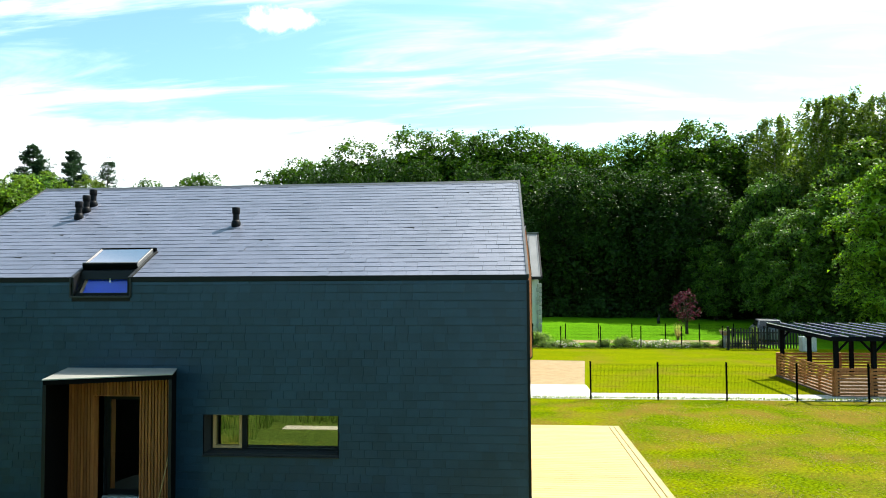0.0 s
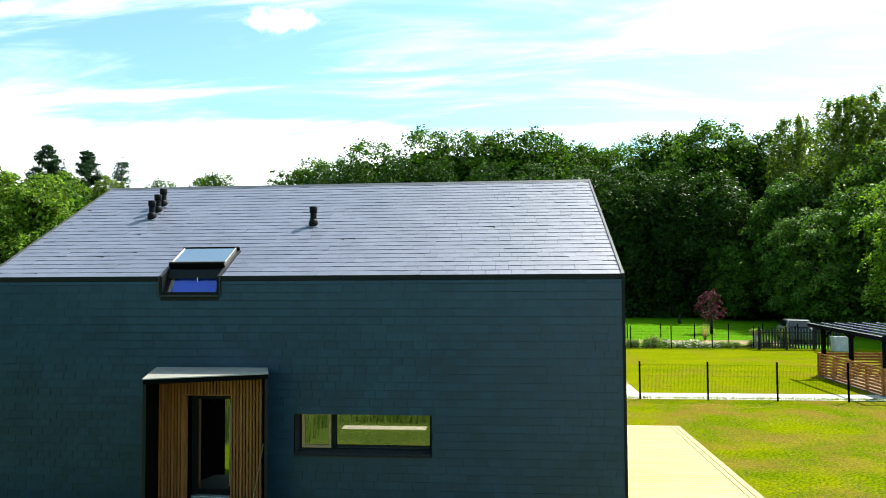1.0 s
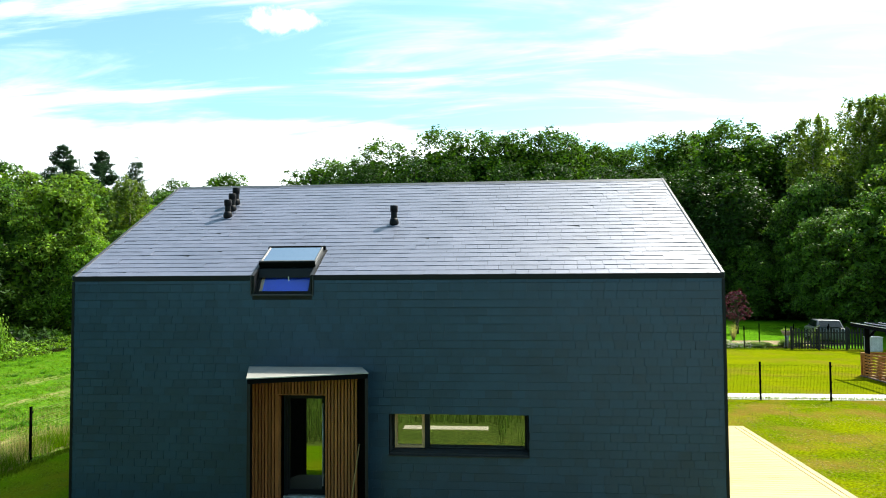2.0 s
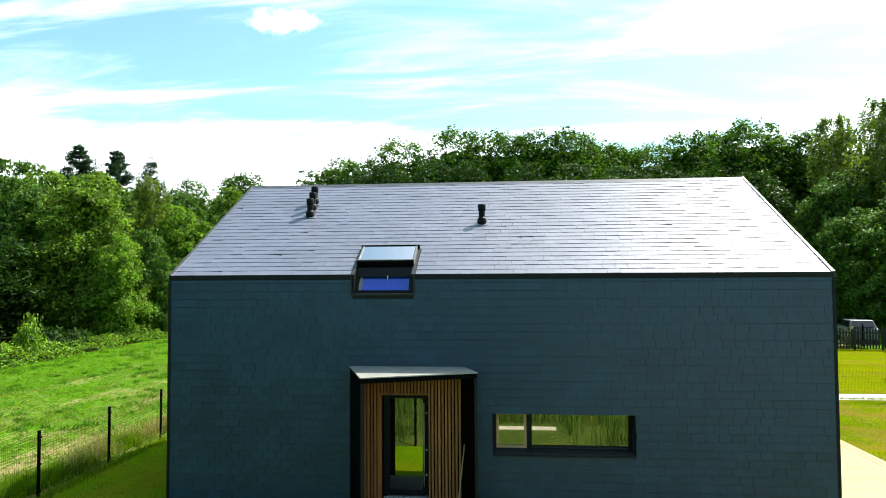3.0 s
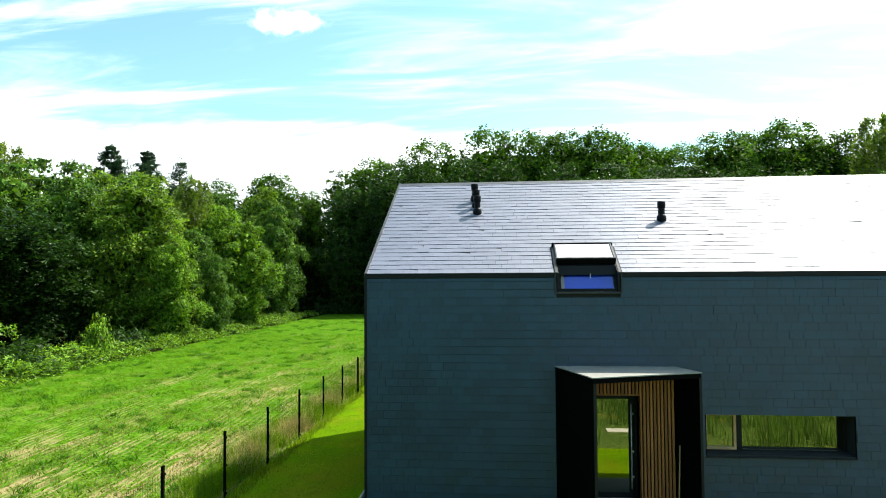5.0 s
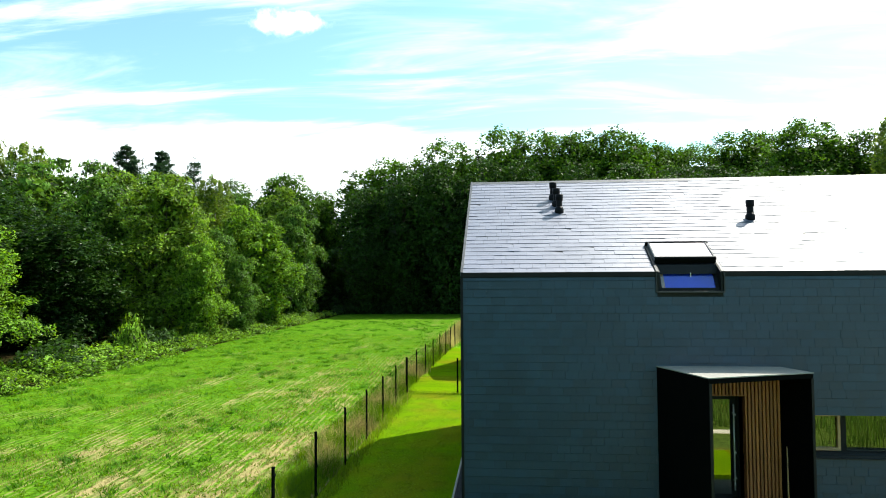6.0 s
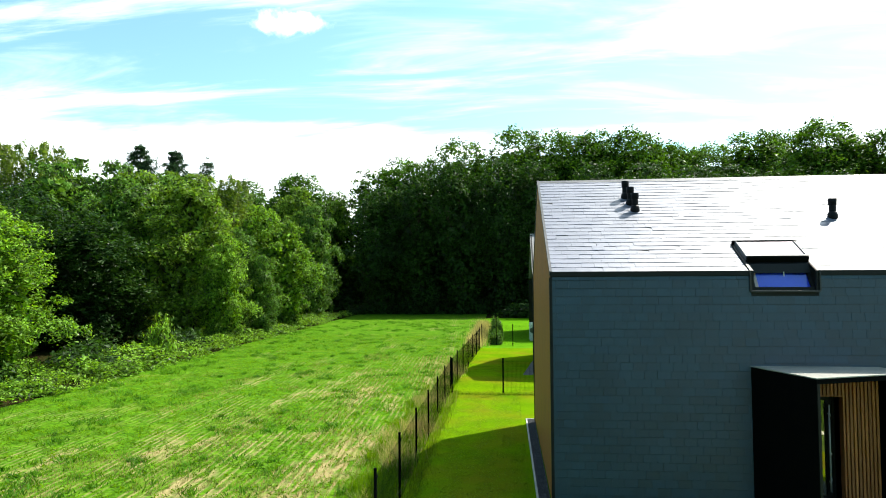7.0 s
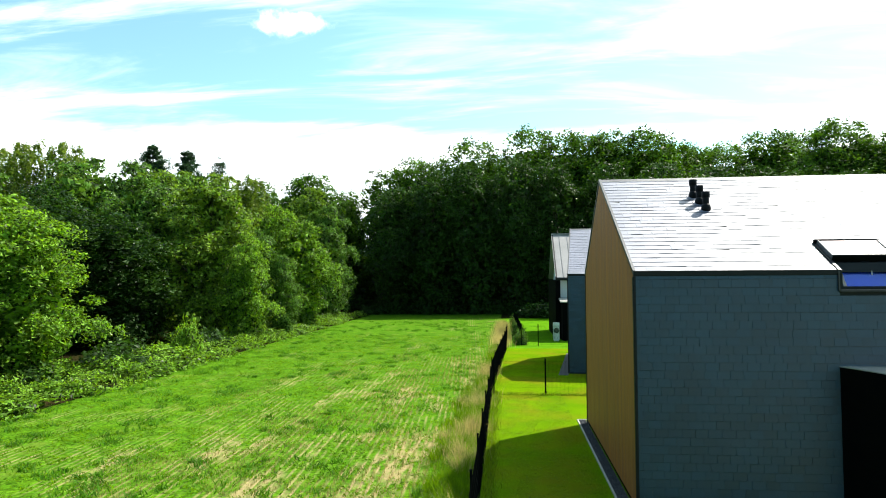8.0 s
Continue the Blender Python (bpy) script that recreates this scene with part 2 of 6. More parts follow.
BIRCH_BARK = material("birch_bark", (0.45, 0.43, 0.38), 0.8, (0.10, 0.09, 0.08), 2.5, (1, 1, 4), 20, 0.3)


def leaf_material(name, base, second, through_tint, rough=0.6, sheer=0.42, vary=0.6, spec=0.12):
    return material(name, base, rough, second, 0.22, fine=1.1, fine_amount=0.22, bump=0, spec=spec, pieces=vary, translucent=through_tint, sheer=sheer)


LEAF = [leaf_material("leaf_oak", (0.140, 0.222, 0.024), (0.096, 0.170, 0.018), (1.6, 1.7, 0.5), 0.48, 0.28, 0.95, 0.14),
        leaf_material("leaf_lime", (0.126, 0.229, 0.022), (0.087, 0.174, 0.016), (1.8, 1.8, 0.5), 0.48, 0.31, 0.95, 0.14),
        leaf_material("leaf_maple", (0.086, 0.168, 0.024), (0.060, 0.128, 0.018), (1.5, 1.6, 0.6), 0.48, 0.28, 0.95, 0.14),
        leaf_material("leaf_bright", (0.142, 0.254, 0.025), (0.101, 0.200, 0.018), (1.8, 1.8, 0.45), 0.48, 0.34, 0.95, 0.14)]
LEAF_BIRCH = leaf_material("leaf_birch", (0.129, 0.186, 0.028), (0.094, 0.145, 0.021), (1.9, 2.0, 0.6), 0.4, 0.38, 0.6, 0.25)
# the first is darker: shade under the wood is put into its leaf colour
LEAF_DARK = [leaf_material("leaf_painted_shade", (0.030, 0.069, 0.011), (0.020, 0.048, 0.009), (1.6, 1.8, 0.6), 0.48, 0.28, 0.75, 0.12),
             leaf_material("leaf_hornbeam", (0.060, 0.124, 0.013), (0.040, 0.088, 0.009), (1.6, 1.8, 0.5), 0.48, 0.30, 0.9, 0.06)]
NEEDLE = leaf_material("pine_needle", (0.030, 0.064, 0.030), (0.022, 0.048, 0.024), (1.2, 1.4, 0.8))
PURPLE = leaf_material("purple_leaf", (0.105, 0.036, 0.050), (0.072, 0.024, 0.038), (1.5, 0.7, 0.9))
BLADE_GREEN = leaf_material("blade_green", (0.115, 0.205, 0.006), (0.080, 0.165, 0.005), (1.5, 1.5, 0.5), sheer=0.6, vary=0.35)
BLADE_MEADOW = leaf_material("blade_meadow", (0.100, 0.172, 0.032), (0.075, 0.132, 0.024), (1.4, 1.5, 0.8), sheer=0.5, vary=0.5)
BLADE_WEED = leaf_material("blade_weed", (0.072, 0.180, 0.014), (0.054, 0.142, 0.011), (1.5, 1.6, 0.6), sheer=0.5, vary=0.4)
BLADE_DRY = leaf_material("blade_dry", (0.40, 0.35, 0.165), (0.29, 0.28, 0.11), (1.3, 1.2, 0.8), sheer=0.55, vary=0.35)
BLADE_STUBBLE = leaf_material("blade_stubble", (0.31, 0.265, 0.115), (0.23, 0.215, 0.08), (1.3, 1.2, 0.8), sheer=0.5, vary=0.4)
BLADE_LAWN = leaf_material("blade_lawn", (0.15, 0.21, 0.012), (0.12, 0.18, 0.012), (1.4, 1.5, 0.5))
FLOWER = leaf_material("white_petal", (0.72, 0.70, 0.62), (0.66, 0.62, 0.52), (1.1, 1.1, 1.0))
SILVER_LEAF = leaf_material("silver_leaf", (0.20, 0.29, 0.085), (0.15, 0.23, 0.06), (1.5, 1.5, 0.8), sheer=0.55)
LAWN = material("lawn", (0.136, 0.158, 0.0020), 0.95, (0.086, 0.124, 0.0020), 0.7, (0.6, 1.0, 1.0), 22, 0.75, 0.9, 0.03,
                contrast=(0.40, 0.60), stain=(0.172, 0.108, 0.022), stain_scale=0.55, stain_span=(0.44, 0.64), spec=0.0)
LAWN_MID = material("lawn_middle", (0.150, 0.170, 0.0025), 0.95, (0.116, 0.150, 0.0025), 0.6, (0.5, 1.0, 1.0), 26, 0.45, 0.8, 0.03, contrast=(0.38, 0.62), stain=(0.158, 0.125, 0.014), stain_scale=0.4, stain_span=(0.50, 0.74), spec=0.0)
LAWN_SIDE = material("lawn_side", (0.108, 0.200, 0.003), 0.95, (0.080, 0.168, 0.003), 0.7, fine=24, fine_amount=0.42, bump=0.8, bump_size=0.03, contrast=(0.36, 0.64), stain=(0.148, 0.150, 0.008), stain_scale=0.5, stain_span=(0.46, 0.66), spec=0.0)
FAR_LAWN = material("far_lawn", (0.084, 0.215, 0.003), 0.95, (0.064, 0.182, 0.003), 0.8, fine=8, fine_amount=0.25, bump=0.8, bump_size=0.03, spec=0.02)
FIELD = material("field", (0.074, 0.172, 0.006), 0.95, (0.046, 0.124, 0.005), 2.0, contrast=(0.36, 0.62), fine=8, fine_amount=0.6, bump=1.0, bump_size=0.04,
                 stain=(0.115, 0.175, 0.02), stain_scale=0.8, spec=0.02, rows=(0.20, (0.33, 0.245, 0.125)))
MEADOW = material("meadow", (0.075, 0.115, 0.022), 0.95, (0.050, 0.085, 0.016), 0.7, fine=9, fine_amount=0.45, bump=1.0, bump_size=0.04, stain=(0.14, 0.13, 0.02), stain_scale=0.8, spec=0.02)
WOODLAND = material("woodland_soil", (0.016, 0.022, 0.005), 0.95, (0.026, 0.020, 0.008), 0.6, fine=8, fine_amount=0.5, spec=0.0, bump=0.8, bump_size=0.04)


# ---- building helpers ----
IDENT = Matrix.Identity(4)
BASE = {}


class Build:
    """Collects simple solids into one mesh."""

    def __init__(self):
        self.v, self.f = [], []

    def add(self, verts, faces):
        k = len(self.v)
        self.v += [tuple(p) for p in verts]
        self.f += [tuple(i + k for i in face) for face in faces]
        return self

    def box(self, x0, x1, y0, y1, z0, z1, m=None):
        p = [Vector((x, y, z)) for z in (z0, z1) for x, y in ((x0, y0), (x1, y0), (x1, y1), (x0, y1))]
        return self.add([m @ q for q in p] if m else p, [(3, 2, 1, 0), (4, 5, 6, 7), (0, 1, 5, 4), (1, 2, 6, 5), (2, 3, 7, 6), (3, 0, 4, 7)])

    def prism(self, low, high):
        """A solid between two outlines of as many corners."""
        n = len(low)
        return self.add(list(low) + list(high), [tuple(reversed(range(n))), tuple(range(n, 2 * n))] + [(i, (i + 1) % n, n + (i + 1) % n, n + i) for i in range(n)])

    def tube(self, points, radii, sides=6, cap=True):
        rings = []
        for k, p in enumerate(points):
            a, b = Vector(points[max(0, k - 1)]), Vector(points[min(len(points) - 1, k + 1)])
            d = (b - a).normalized()
            side = d.cross(Vector((0, 0, 1)) if abs(d.z) < 0.9 else Vector((1, 0, 0))).normalized()
            up = side.cross(d)
            rings.append([Vector(p) + float(radii[k]) * (math.cos(q) * side + math.sin(q) * up) for q in (2 * math.pi * s / sides for s in range(sides))])
        faces = []
        for k in range(len(rings) - 1):
            for s in range(sides):
                faces.append((k * sides + s, (k + 1) * sides + s, (k + 1) * sides + (s + 1) % sides, k * sides + (s + 1) % sides))
        if cap:
            faces += [tuple(range(sides)), tuple(reversed(range((len(rings) - 1) * sides, len(rings) * sides)))]
        return self.add([q for r in rings for q in r], faces)

    def mesh(self, name, mat=None, smooth=False, bevel=0.0):
        me = bpy.data.meshes.new(name)
        me.from_pydata(self.v, [], self.f)
        bm = bmesh.new()
        bm.from_mesh(me)
        if bevel:
            bmesh.ops.bevel(bm, geom=list(bm.edges), offset=bevel, segments=1, affect="EDGES")
        bmesh.ops.recalc_face_normals(bm, faces=list(bm.faces))
        bm.to_mesh(me)
        bm.free()
        if mat:
            me.materials.append(mat)
        if smooth:
            me.polygons.foreach_set("use_smooth", [True] * len(me.polygons))
        return me


def thing(name, at, label, category, group="", turn=0.0):
    ob = new(name)
    ob.empty_display_size = 0.2
    ob.matrix_basis = pose(*at, 0, 0, turn)
    BASE[ob] = ob.matrix_basis.copy()
    return tagged(ob, label, category, group)


def part(name, shape, mat, parent, label="", smooth=False, bevel=0.0, m=None):
    """Links one mesh under a thing or a part; its numbers are in the world, or moved by m."""
    me = shape.mesh(name, mat, smooth, bevel) if isinstance(shape, Build) else shape
    ob = new(name, me)
    ob.parent = parent
    ob.matrix_parent_inverse = BASE.get(parent, IDENT).inverted()
    if m:
        ob.matrix_basis = m
        BASE[ob] = m
    if label:
        tagged(ob, label)
    return ob


def setting(name, shape, mat, label, category, bevel=0.0):
    return tagged(new(name, shape.mesh(name, mat, False, bevel)), label, category, "", "structure")


def stuff_mesh(name, verts, faces, mat):
    me = bpy.data.meshes.new(name)
    verts, faces = np.asarray(verts, np.float32), np.asarray(faces, np.int32)
    n, k = faces.shape
    me.vertices.add(len(verts))
    me.vertices.foreach_set("co", verts.ravel())
    me.loops.add(n * k)
    me.loops.foreach_set("vertex_index", faces.ravel())
    me.polygons.add(n)
    me.polygons.foreach_set("loop_start", np.arange(0, n * k, k, dtype=np.int32))
    me.update(calc_edges=True)
    me.shade_flat()
    me.materials.append(mat)
    return me


# ---- ground ----
def sheet(name, x0, x1, y0, y1, z, mat, label, category):
    return setting(name, Build().box(x0, x1, y0, y1, z - 0.25, z), mat, label, category)


ground = Build().add([(-1500, -1500, -0.05), (1500, -1500, -0.05), (1500, 1500, -0.05), (-1500, 1500, -0.05)], [(0, 1, 2, 3)])
setting("ground", ground, WOODLAND, "dark woodland soil that reaches the horizon", "ground")
sheet("lawn_side_ground", -14.75, -5.0, 8.2, 25.3, 0.0, LAWN_SIDE, "sunlit green mown lawn beside the larch gable", "lawn")
sheet("lawn_house_ground", -5.0, 45, 8.2, 25.3, 0.0, LAWN, "sunlit yellow-green mown lawn round the slate house", "lawn")
sheet("lawn_back_ground", -14.75, -5.0, 25.3, 41.6, 0.0, LAWN_SIDE, "sunlit green lawn beside the second house", "lawn")
sheet("lawn_middle_ground", -5.0, 45, 25.3, 41.6, 0.0, LAWN_MID, "sunlit mown lawn behind the mesh fence", "lawn")
sheet("lawn_far_ground", -14.75, 60, 41.6, 71, 0.0, FAR_LAWN, "mown lawn by the edge of the wood", "lawn")
sheet("field_ground", -30.6, -14.75, -40, 78.5, -0.004, FIELD, "bright green mown meadow with straw-coloured stubble rows", "field")
sheet("meadow_ground", -14.75, 45, -40, 8.2, -0.006, MEADOW, "tall meadow in front of the house", "meadow")

# ---- slate house ----
X0, X1, Y0, Y1, EAVE, RIDGE_Y, RIDGE = -11.6, 1.41, 12.75, 20.55, 4.70, 17.17, 7.145
SLOPE = math.atan2(RIDGE - EAVE, RIDGE_Y - Y0)
RUN = math.hypot(RIDGE - EAVE, RIDGE_Y - Y0)
REAR = (RIDGE - EAVE) / (Y1 - RIDGE_Y)  # fall of the rear slope
DOOR = (-7.19, -6.245, 0.25, 2.345)
WIN = (-4.99, -2.295, 1.222, 1.985)
DORMER = (-7.78, -6.56, 4.30)
DORMER_UP = 1.13  # how far the roof window reaches up the slope


def roof_z(y):
    return EAVE + (y - Y0) * (RIDGE - EAVE) / (RIDGE_Y - Y0)


def wall_holes(x0, x1, z, holes):
    """The stretches of x0..x1 at height z that lie outside all holes (x0, x1, z0, z1)."""
    spans = [(x0, x1)]
    for a, b, c, d in holes:
        if c < z < d:
            spans = [s for p, q in spans for s in ((p, min(q, a)), (max(p, b), q)) if s[1] - s[0] > 0.02]
    return spans


def slate_piece(w, h, low, high):
    """One slate: it stands proud at its foot and thins to its head."""
    return Build().prism([(0, 0, 0), (w, 0, 0), (w, -low, 0), (0, -low, 0)], [(0, 0, h), (w, 0, h), (w, -high, h), (0, -high, h)])


def house(name, at, turn, label, detailed, gable_mat):
    """The slate-clad gabled house; only the near one has its openings."""
    m = pose(*at, 0, 0, turn) @ pose(-X0, -Y0, 0)
    root = thing(name, at, label, "house", turn=turn)
    T = 0.35
    holes = [DOOR, WIN, (DORMER[0], DORMER[1], DORMER[2], EAVE + 0.1)] if detailed else []
    cuts = sorted({0.0, EAVE - 0.02, *(z for h in holes for z in h[2:] if z < EAVE)})
    for a, b in zip(cuts, cuts[1:]):
        for p, q in wall_holes(X0, X1, (a + b) / 2, holes):
            part("front_wall", Build().box(p, q, Y0, Y0 + T, a, b), UNDERLAY, root, m=m)
    part("back_wall", Build().box(X0, X1, Y1 - T, Y1, 0, EAVE - 0.02), UNDERLAY, root, m=m)
    for x, n in ((X0, 1), (X1, -1)):
        g = [(Y0 + T, 0), (Y1 - T, 0), (Y1 - T, EAVE - 0.03), (RIDGE_Y, RIDGE - 0.08), (Y0 + T, EAVE - 0.03)]
        xa, xb = x + n * 0.03, x + n * 0.30
        part("gable_wall", Build().prism([(xa, y, z) for y, z in g], [(xb, y, z) for y, z in g]), BLACK_PANEL, root, m=m)
    # roof slabs, the front one with the hole of the roof window
    d = Vector((0, math.cos(SLOPE), math.sin(SLOPE)))
    nrm = Vector((0, -math.sin(SLOPE), math.cos(SLOPE)))

    def slab(x0, x1, s0, s1, b):
        o = Vector((0, Y0, EAVE))
        low = [o + d * s + Vector((x, 0, 0)) for x, s in ((x0, s0), (x1, s0), (x1, s1), (x0, s1))]
        b.prism([p - nrm * 0.16 for p in low], low)

    b = Build()
    if detailed:
        slab(X0, DORMER[0], 0, RUN, b), slab(DORMER[1], X1, 0, RUN, b), slab(DORMER[0], DORMER[1], DORMER_UP, RUN, b)
    else:
        slab(X0, X1, 0, RUN, b)
    part("roof", b, UNDERLAY, root, m=m)
    o = [(X0, Y1, EAVE), (X1, Y1, EAVE), (X1, RIDGE_Y, RIDGE), (X0, RIDGE_Y, RIDGE)]
    part("rear_roof", Build().prism([Vector(p) - Vector((0, 0, 0.18)) for p in o], o), SLATE_ROOF, root, m=m)
    part("ridge_cap", Build().prism([(X0 - 0.02, RIDGE_Y - 0.13, RIDGE - 0.055), (X0 - 0.02, RIDGE_Y, RIDGE + 0.018), (X0 - 0.02, RIDGE_Y + 0.13, RIDGE - 0.055)],
                                    [(X1 + 0.02, RIDGE_Y - 0.13, RIDGE - 0.055), (X1 + 0.02, RIDGE_Y, RIDGE + 0.018), (X1 + 0.02, RIDGE_Y + 0.13, RIDGE - 0.055)]), GREY_FRAME, root, "dark grey metal ridge cap", m=m)
    gaps = wall_holes(X0 - 0.01, X1 + 0.01, EAVE, [(DORMER[0], DORMER[1], 0, 9)] if detailed else [])
    for p, q in gaps:
        part("eaves_strip", Build().box(p, q, Y0 - 0.035, Y0 + 0.05, EAVE - 0.09, EAVE + 0.012), BLACK_METAL, root, "black metal eaves strip", bevel=0.006, m=m)
    for x, n in ((X0, -1), (X1, 1)):
        for ya, za, yb, zb in ((Y0 - 0.03, EAVE - 0.01, RIDGE_Y, RIDGE), (Y1 + 0.03, EAVE - 0.01, RIDGE_Y, RIDGE)):
            p = [(x + n * 0.022, ya, za - 0.05), (x + n * 0.022, yb, zb - 0.05), (x + n * 0.022, yb, zb + 0.03), (x + n * 0.022, ya, za + 0.03)]
            part("verge_trim", Build().prism(p, [(x - n * 0.030, y, z) for _, y, z in p]), GREY_FRAME, root, "grey metal verge trim", m=m)
        for y in (Y0, Y1):
            s = 1 if y == Y0 else -1
            part("corner_trim", Build().box(min(x - n * 0.03, x + n * 0.025), max(x - n * 0.03, x + n * 0.025), min(y - s * 0.028, y + s * 0.05), max(y - s * 0.028, y + s * 0.05), 0.02, EAVE - 0.1), BLACK_METAL, root, m=m)
        # vertical timber boards on the gable
        w, y = 0.138, Y0 + 0.055
        while y < Y1 - 0.06:
            w2 = min(w, Y1 - 0.055 - y)
            ys = [y, y + w2 - (0.006 if detailed else 0.020)]
            top = [RIDGE - 0.11 - (RIDGE_Y - q) * math.tan(SLOPE) if q < RIDGE_Y else RIDGE - 0.11 - (q - RIDGE_Y) * REAR for q in ys]
            xa, xb = x + n * 0.004, x - n * 0.03
            low = [(xa, ys[0], 0.12), (xa, ys[1], 0.12), (xb, ys[1], 0.12), (xb, ys[0], 0.12)]
            high = [(xa, ys[0], top[0]), (xa, ys[1], top[1]), (xb, ys[1], top[1]), (xb, ys[0], top[0])]
            part("board", Build().prism(low, high), gable_mat, root, m=m)
            y += w
    return root, m


def slates(root, m, detailed):
    """Slates on the front wall and the front roof slope. The nearest stand alone, the rest are joined."""
    rnd = random.Random(5)
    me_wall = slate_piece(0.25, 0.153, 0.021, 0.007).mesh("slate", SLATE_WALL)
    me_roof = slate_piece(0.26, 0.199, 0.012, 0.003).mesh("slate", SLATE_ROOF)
    up = pose(0, Y0, EAVE, math.degrees(SLOPE) - 90, 0, 0)
    holes_w = [(DOOR[0] - 0.32, DOOR[1] + 0.68, 0, 2.86), (WIN[0] - 0.02, WIN[1] + 0.02, WIN[2] - 0.06, WIN[3] + 0.01), (DORMER[0] - 0.01, DORMER[1] + 0.01, DORMER[2] - 0.03, 9)] if detailed else []
    holes_r = [(DORMER[0] - 0.05, DORMER[1] + 0.05, -1, DORMER_UP + 0.06)] if detailed else []
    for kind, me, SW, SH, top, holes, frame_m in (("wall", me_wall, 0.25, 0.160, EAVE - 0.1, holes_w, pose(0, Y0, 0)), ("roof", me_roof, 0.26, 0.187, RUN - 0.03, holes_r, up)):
        rest = Build()
        count = 0
        row = 0
        z = 0.06 if kind == "wall" else 0.0
        while z < top - 0.03:
            shift = (row % 2) * SW / 2 + rnd.uniform(-0.035, 0.035)
            x = X0 - 0.0 - shift
            while x < X1:
                wide = SW + rnd.uniform(-0.012, 0.012)
                a, b = max(x, X0 + 0.004), min(x + wide, X1 - 0.004)
                for p, q in wall_holes(a, b, z + SH / 2, holes):
                    if q - p < 0.03:
                        continue
                    h = min(SH + (0.012 if kind == "roof" else -0.006), top + 0.02 - z)
                    gap = rnd.choice((0.001, 0.0015, 0.003, 0.0055)) if kind == "wall" else rnd.choice((0.0015, 0.003, 0.006))
                    lift = rnd.uniform(0, 0.004) if kind == "wall" else max(0.0, rnd.gauss(0.0, 0.0018))
                    lean = 0.2 if kind == "wall" else 0.45
                    tilt = pose(0, 0, 0, rnd.gauss(0, lean), 0, rnd.gauss(0, lean))
                    local = pose(p + gap / 2, -lift, z) @ tilt @ Matrix.Diagonal(((q - p - gap) / (0.25 if kind == "wall" else 0.26), 1, h / (0.153 if kind == "wall" else 0.199), 1))
                    alone = detailed and count < 290 and ((kind == "wall" and -9.2 < x < -5.0 and z > 2.9) or (kind == "roof" and -9.5 < x < -5.4 and z > 1.2))
                    if alone:
                        count += 1
                        part("slate", me, None, root, m=m @ frame_m @ local)
                    else:
                        src = me.vertices
                        rest.add([frame_m @ local @ v.co for v in src], [tuple(f.vertices) for f in me.polygons])
                x += wide
            z += SH
            row += 1
        me2 = stuff_mesh("slate_field", rest.v, rest.f, me.materials[0])
        tagged(part("slate_field", me2, None, root, m=m), kind="stuff")


slate_house, house_m = house("house", (X0, Y0, 0), 0.0, "dark slate-clad gabled house with larch gables on the lawn", True, LARCH_GABLE)

# ---- porch ----
PW_L, PF_L, PF_R, PW_R, P_TOP = Vector((-7.83, 12.73, 0)), Vector((-7.30, 11.27, 0)), Vector((-5.275, 12.0, 0)), Vector((-5.56, 12.73, 0)), 2.88


def lifted(points, z):
    return [(p[0], p[1], z) for p in points]


def make_porch():
    root = thing("porch", (-6.5, 12.4, 0), "black angular entrance porch with a pale zinc roof", "porch")
    plan = [PW_L, PF_L, PF_R, PW_R]
    part("canopy", Build().prism(lifted(plan, P_TOP - 0.10), lifted(plan, P_TOP - 0.012)), BLACK_PANEL, root)
    mid = sum(plan, Vector()) / 4
    over = [p + (p - mid).normalized() * 0.015 for p in plan]
    over[0].y = over[3].y = 12.728
    part("zinc_cover", Build().prism(lifted(over, P_TOP - 0.012), lifted(over, P_TOP + 0.006)), ZINC, root, "pale grey zinc cover")
    for a, b, s in ((PW_L, PF_L, 1), (PW_R, PF_R, -1)):
        d = (b - a).normalized()
        side = Vector((-d.y, d.x, 0)) * s * 0.055
        q = [a, b, b + side, a + side]
        part("side_panel", Build().prism(lifted(q, 0.0), lifted(q, P_TOP - 0.10)), BLACK_PANEL, root, "black side panel")
        edge = Build().prism(lifted([b - d * 0.004, b + d * 0.012, b + side + d * 0.012, b + side - d * 0.004], 0.0), lifted([b - d * 0.004, b + d * 0.012, b + side + d * 0.012, b + side - d * 0.004], P_TOP - 0.10))
        part("edge_trim", edge, BLACK_METAL, root)
    # larch slats round the door, on a black backing
    xl, xr, y, top = -7.72, -5.60, 12.60, P_TOP - 0.105
    back = Build()
    back.box(xl, DOOR[0] - 0.03, 12.66, 12.748, 0, top).box(DOOR[1] + 0.03, xr, 12.66, 12.748, 0, top).box(DOOR[0] - 0.03, DOOR[1] + 0.03, 12.66, 12.748, DOOR[3] + 0.02, top)
    part("slat_backing", back, BLACK_PANEL, root)
    x = xl
    while x < xr - 0.03:
        z0 = DOOR[3] if DOOR[0] - 0.05 < x < DOOR[1] + 0.01 else 0.26
        part("slat", Build().box(x, x + 0.042, y, 12.658, z0, top), LARCH, root)
        x += 0.0665
    part("jamb", Build().box(DOOR[0] - 0.028, DOOR[0], 12.602, 12.93, DOOR[2] + 0.01, DOOR[3] - 0.002), LARCH, root, "larch door reveal")
    part("jamb", Build().box(DOOR[1], DOOR[1] + 0.028, 12.602, 12.93, DOOR[2] + 0.01, DOOR[3] - 0.002), LARCH, root, "larch door reveal")
    part("head_reveal", Build().box(DOOR[0] - 0.028, DOOR[1] + 0.028, 12.602, 12.93, DOOR[3], DOOR[3] + 0.02), LARCH, root)


make_porch()


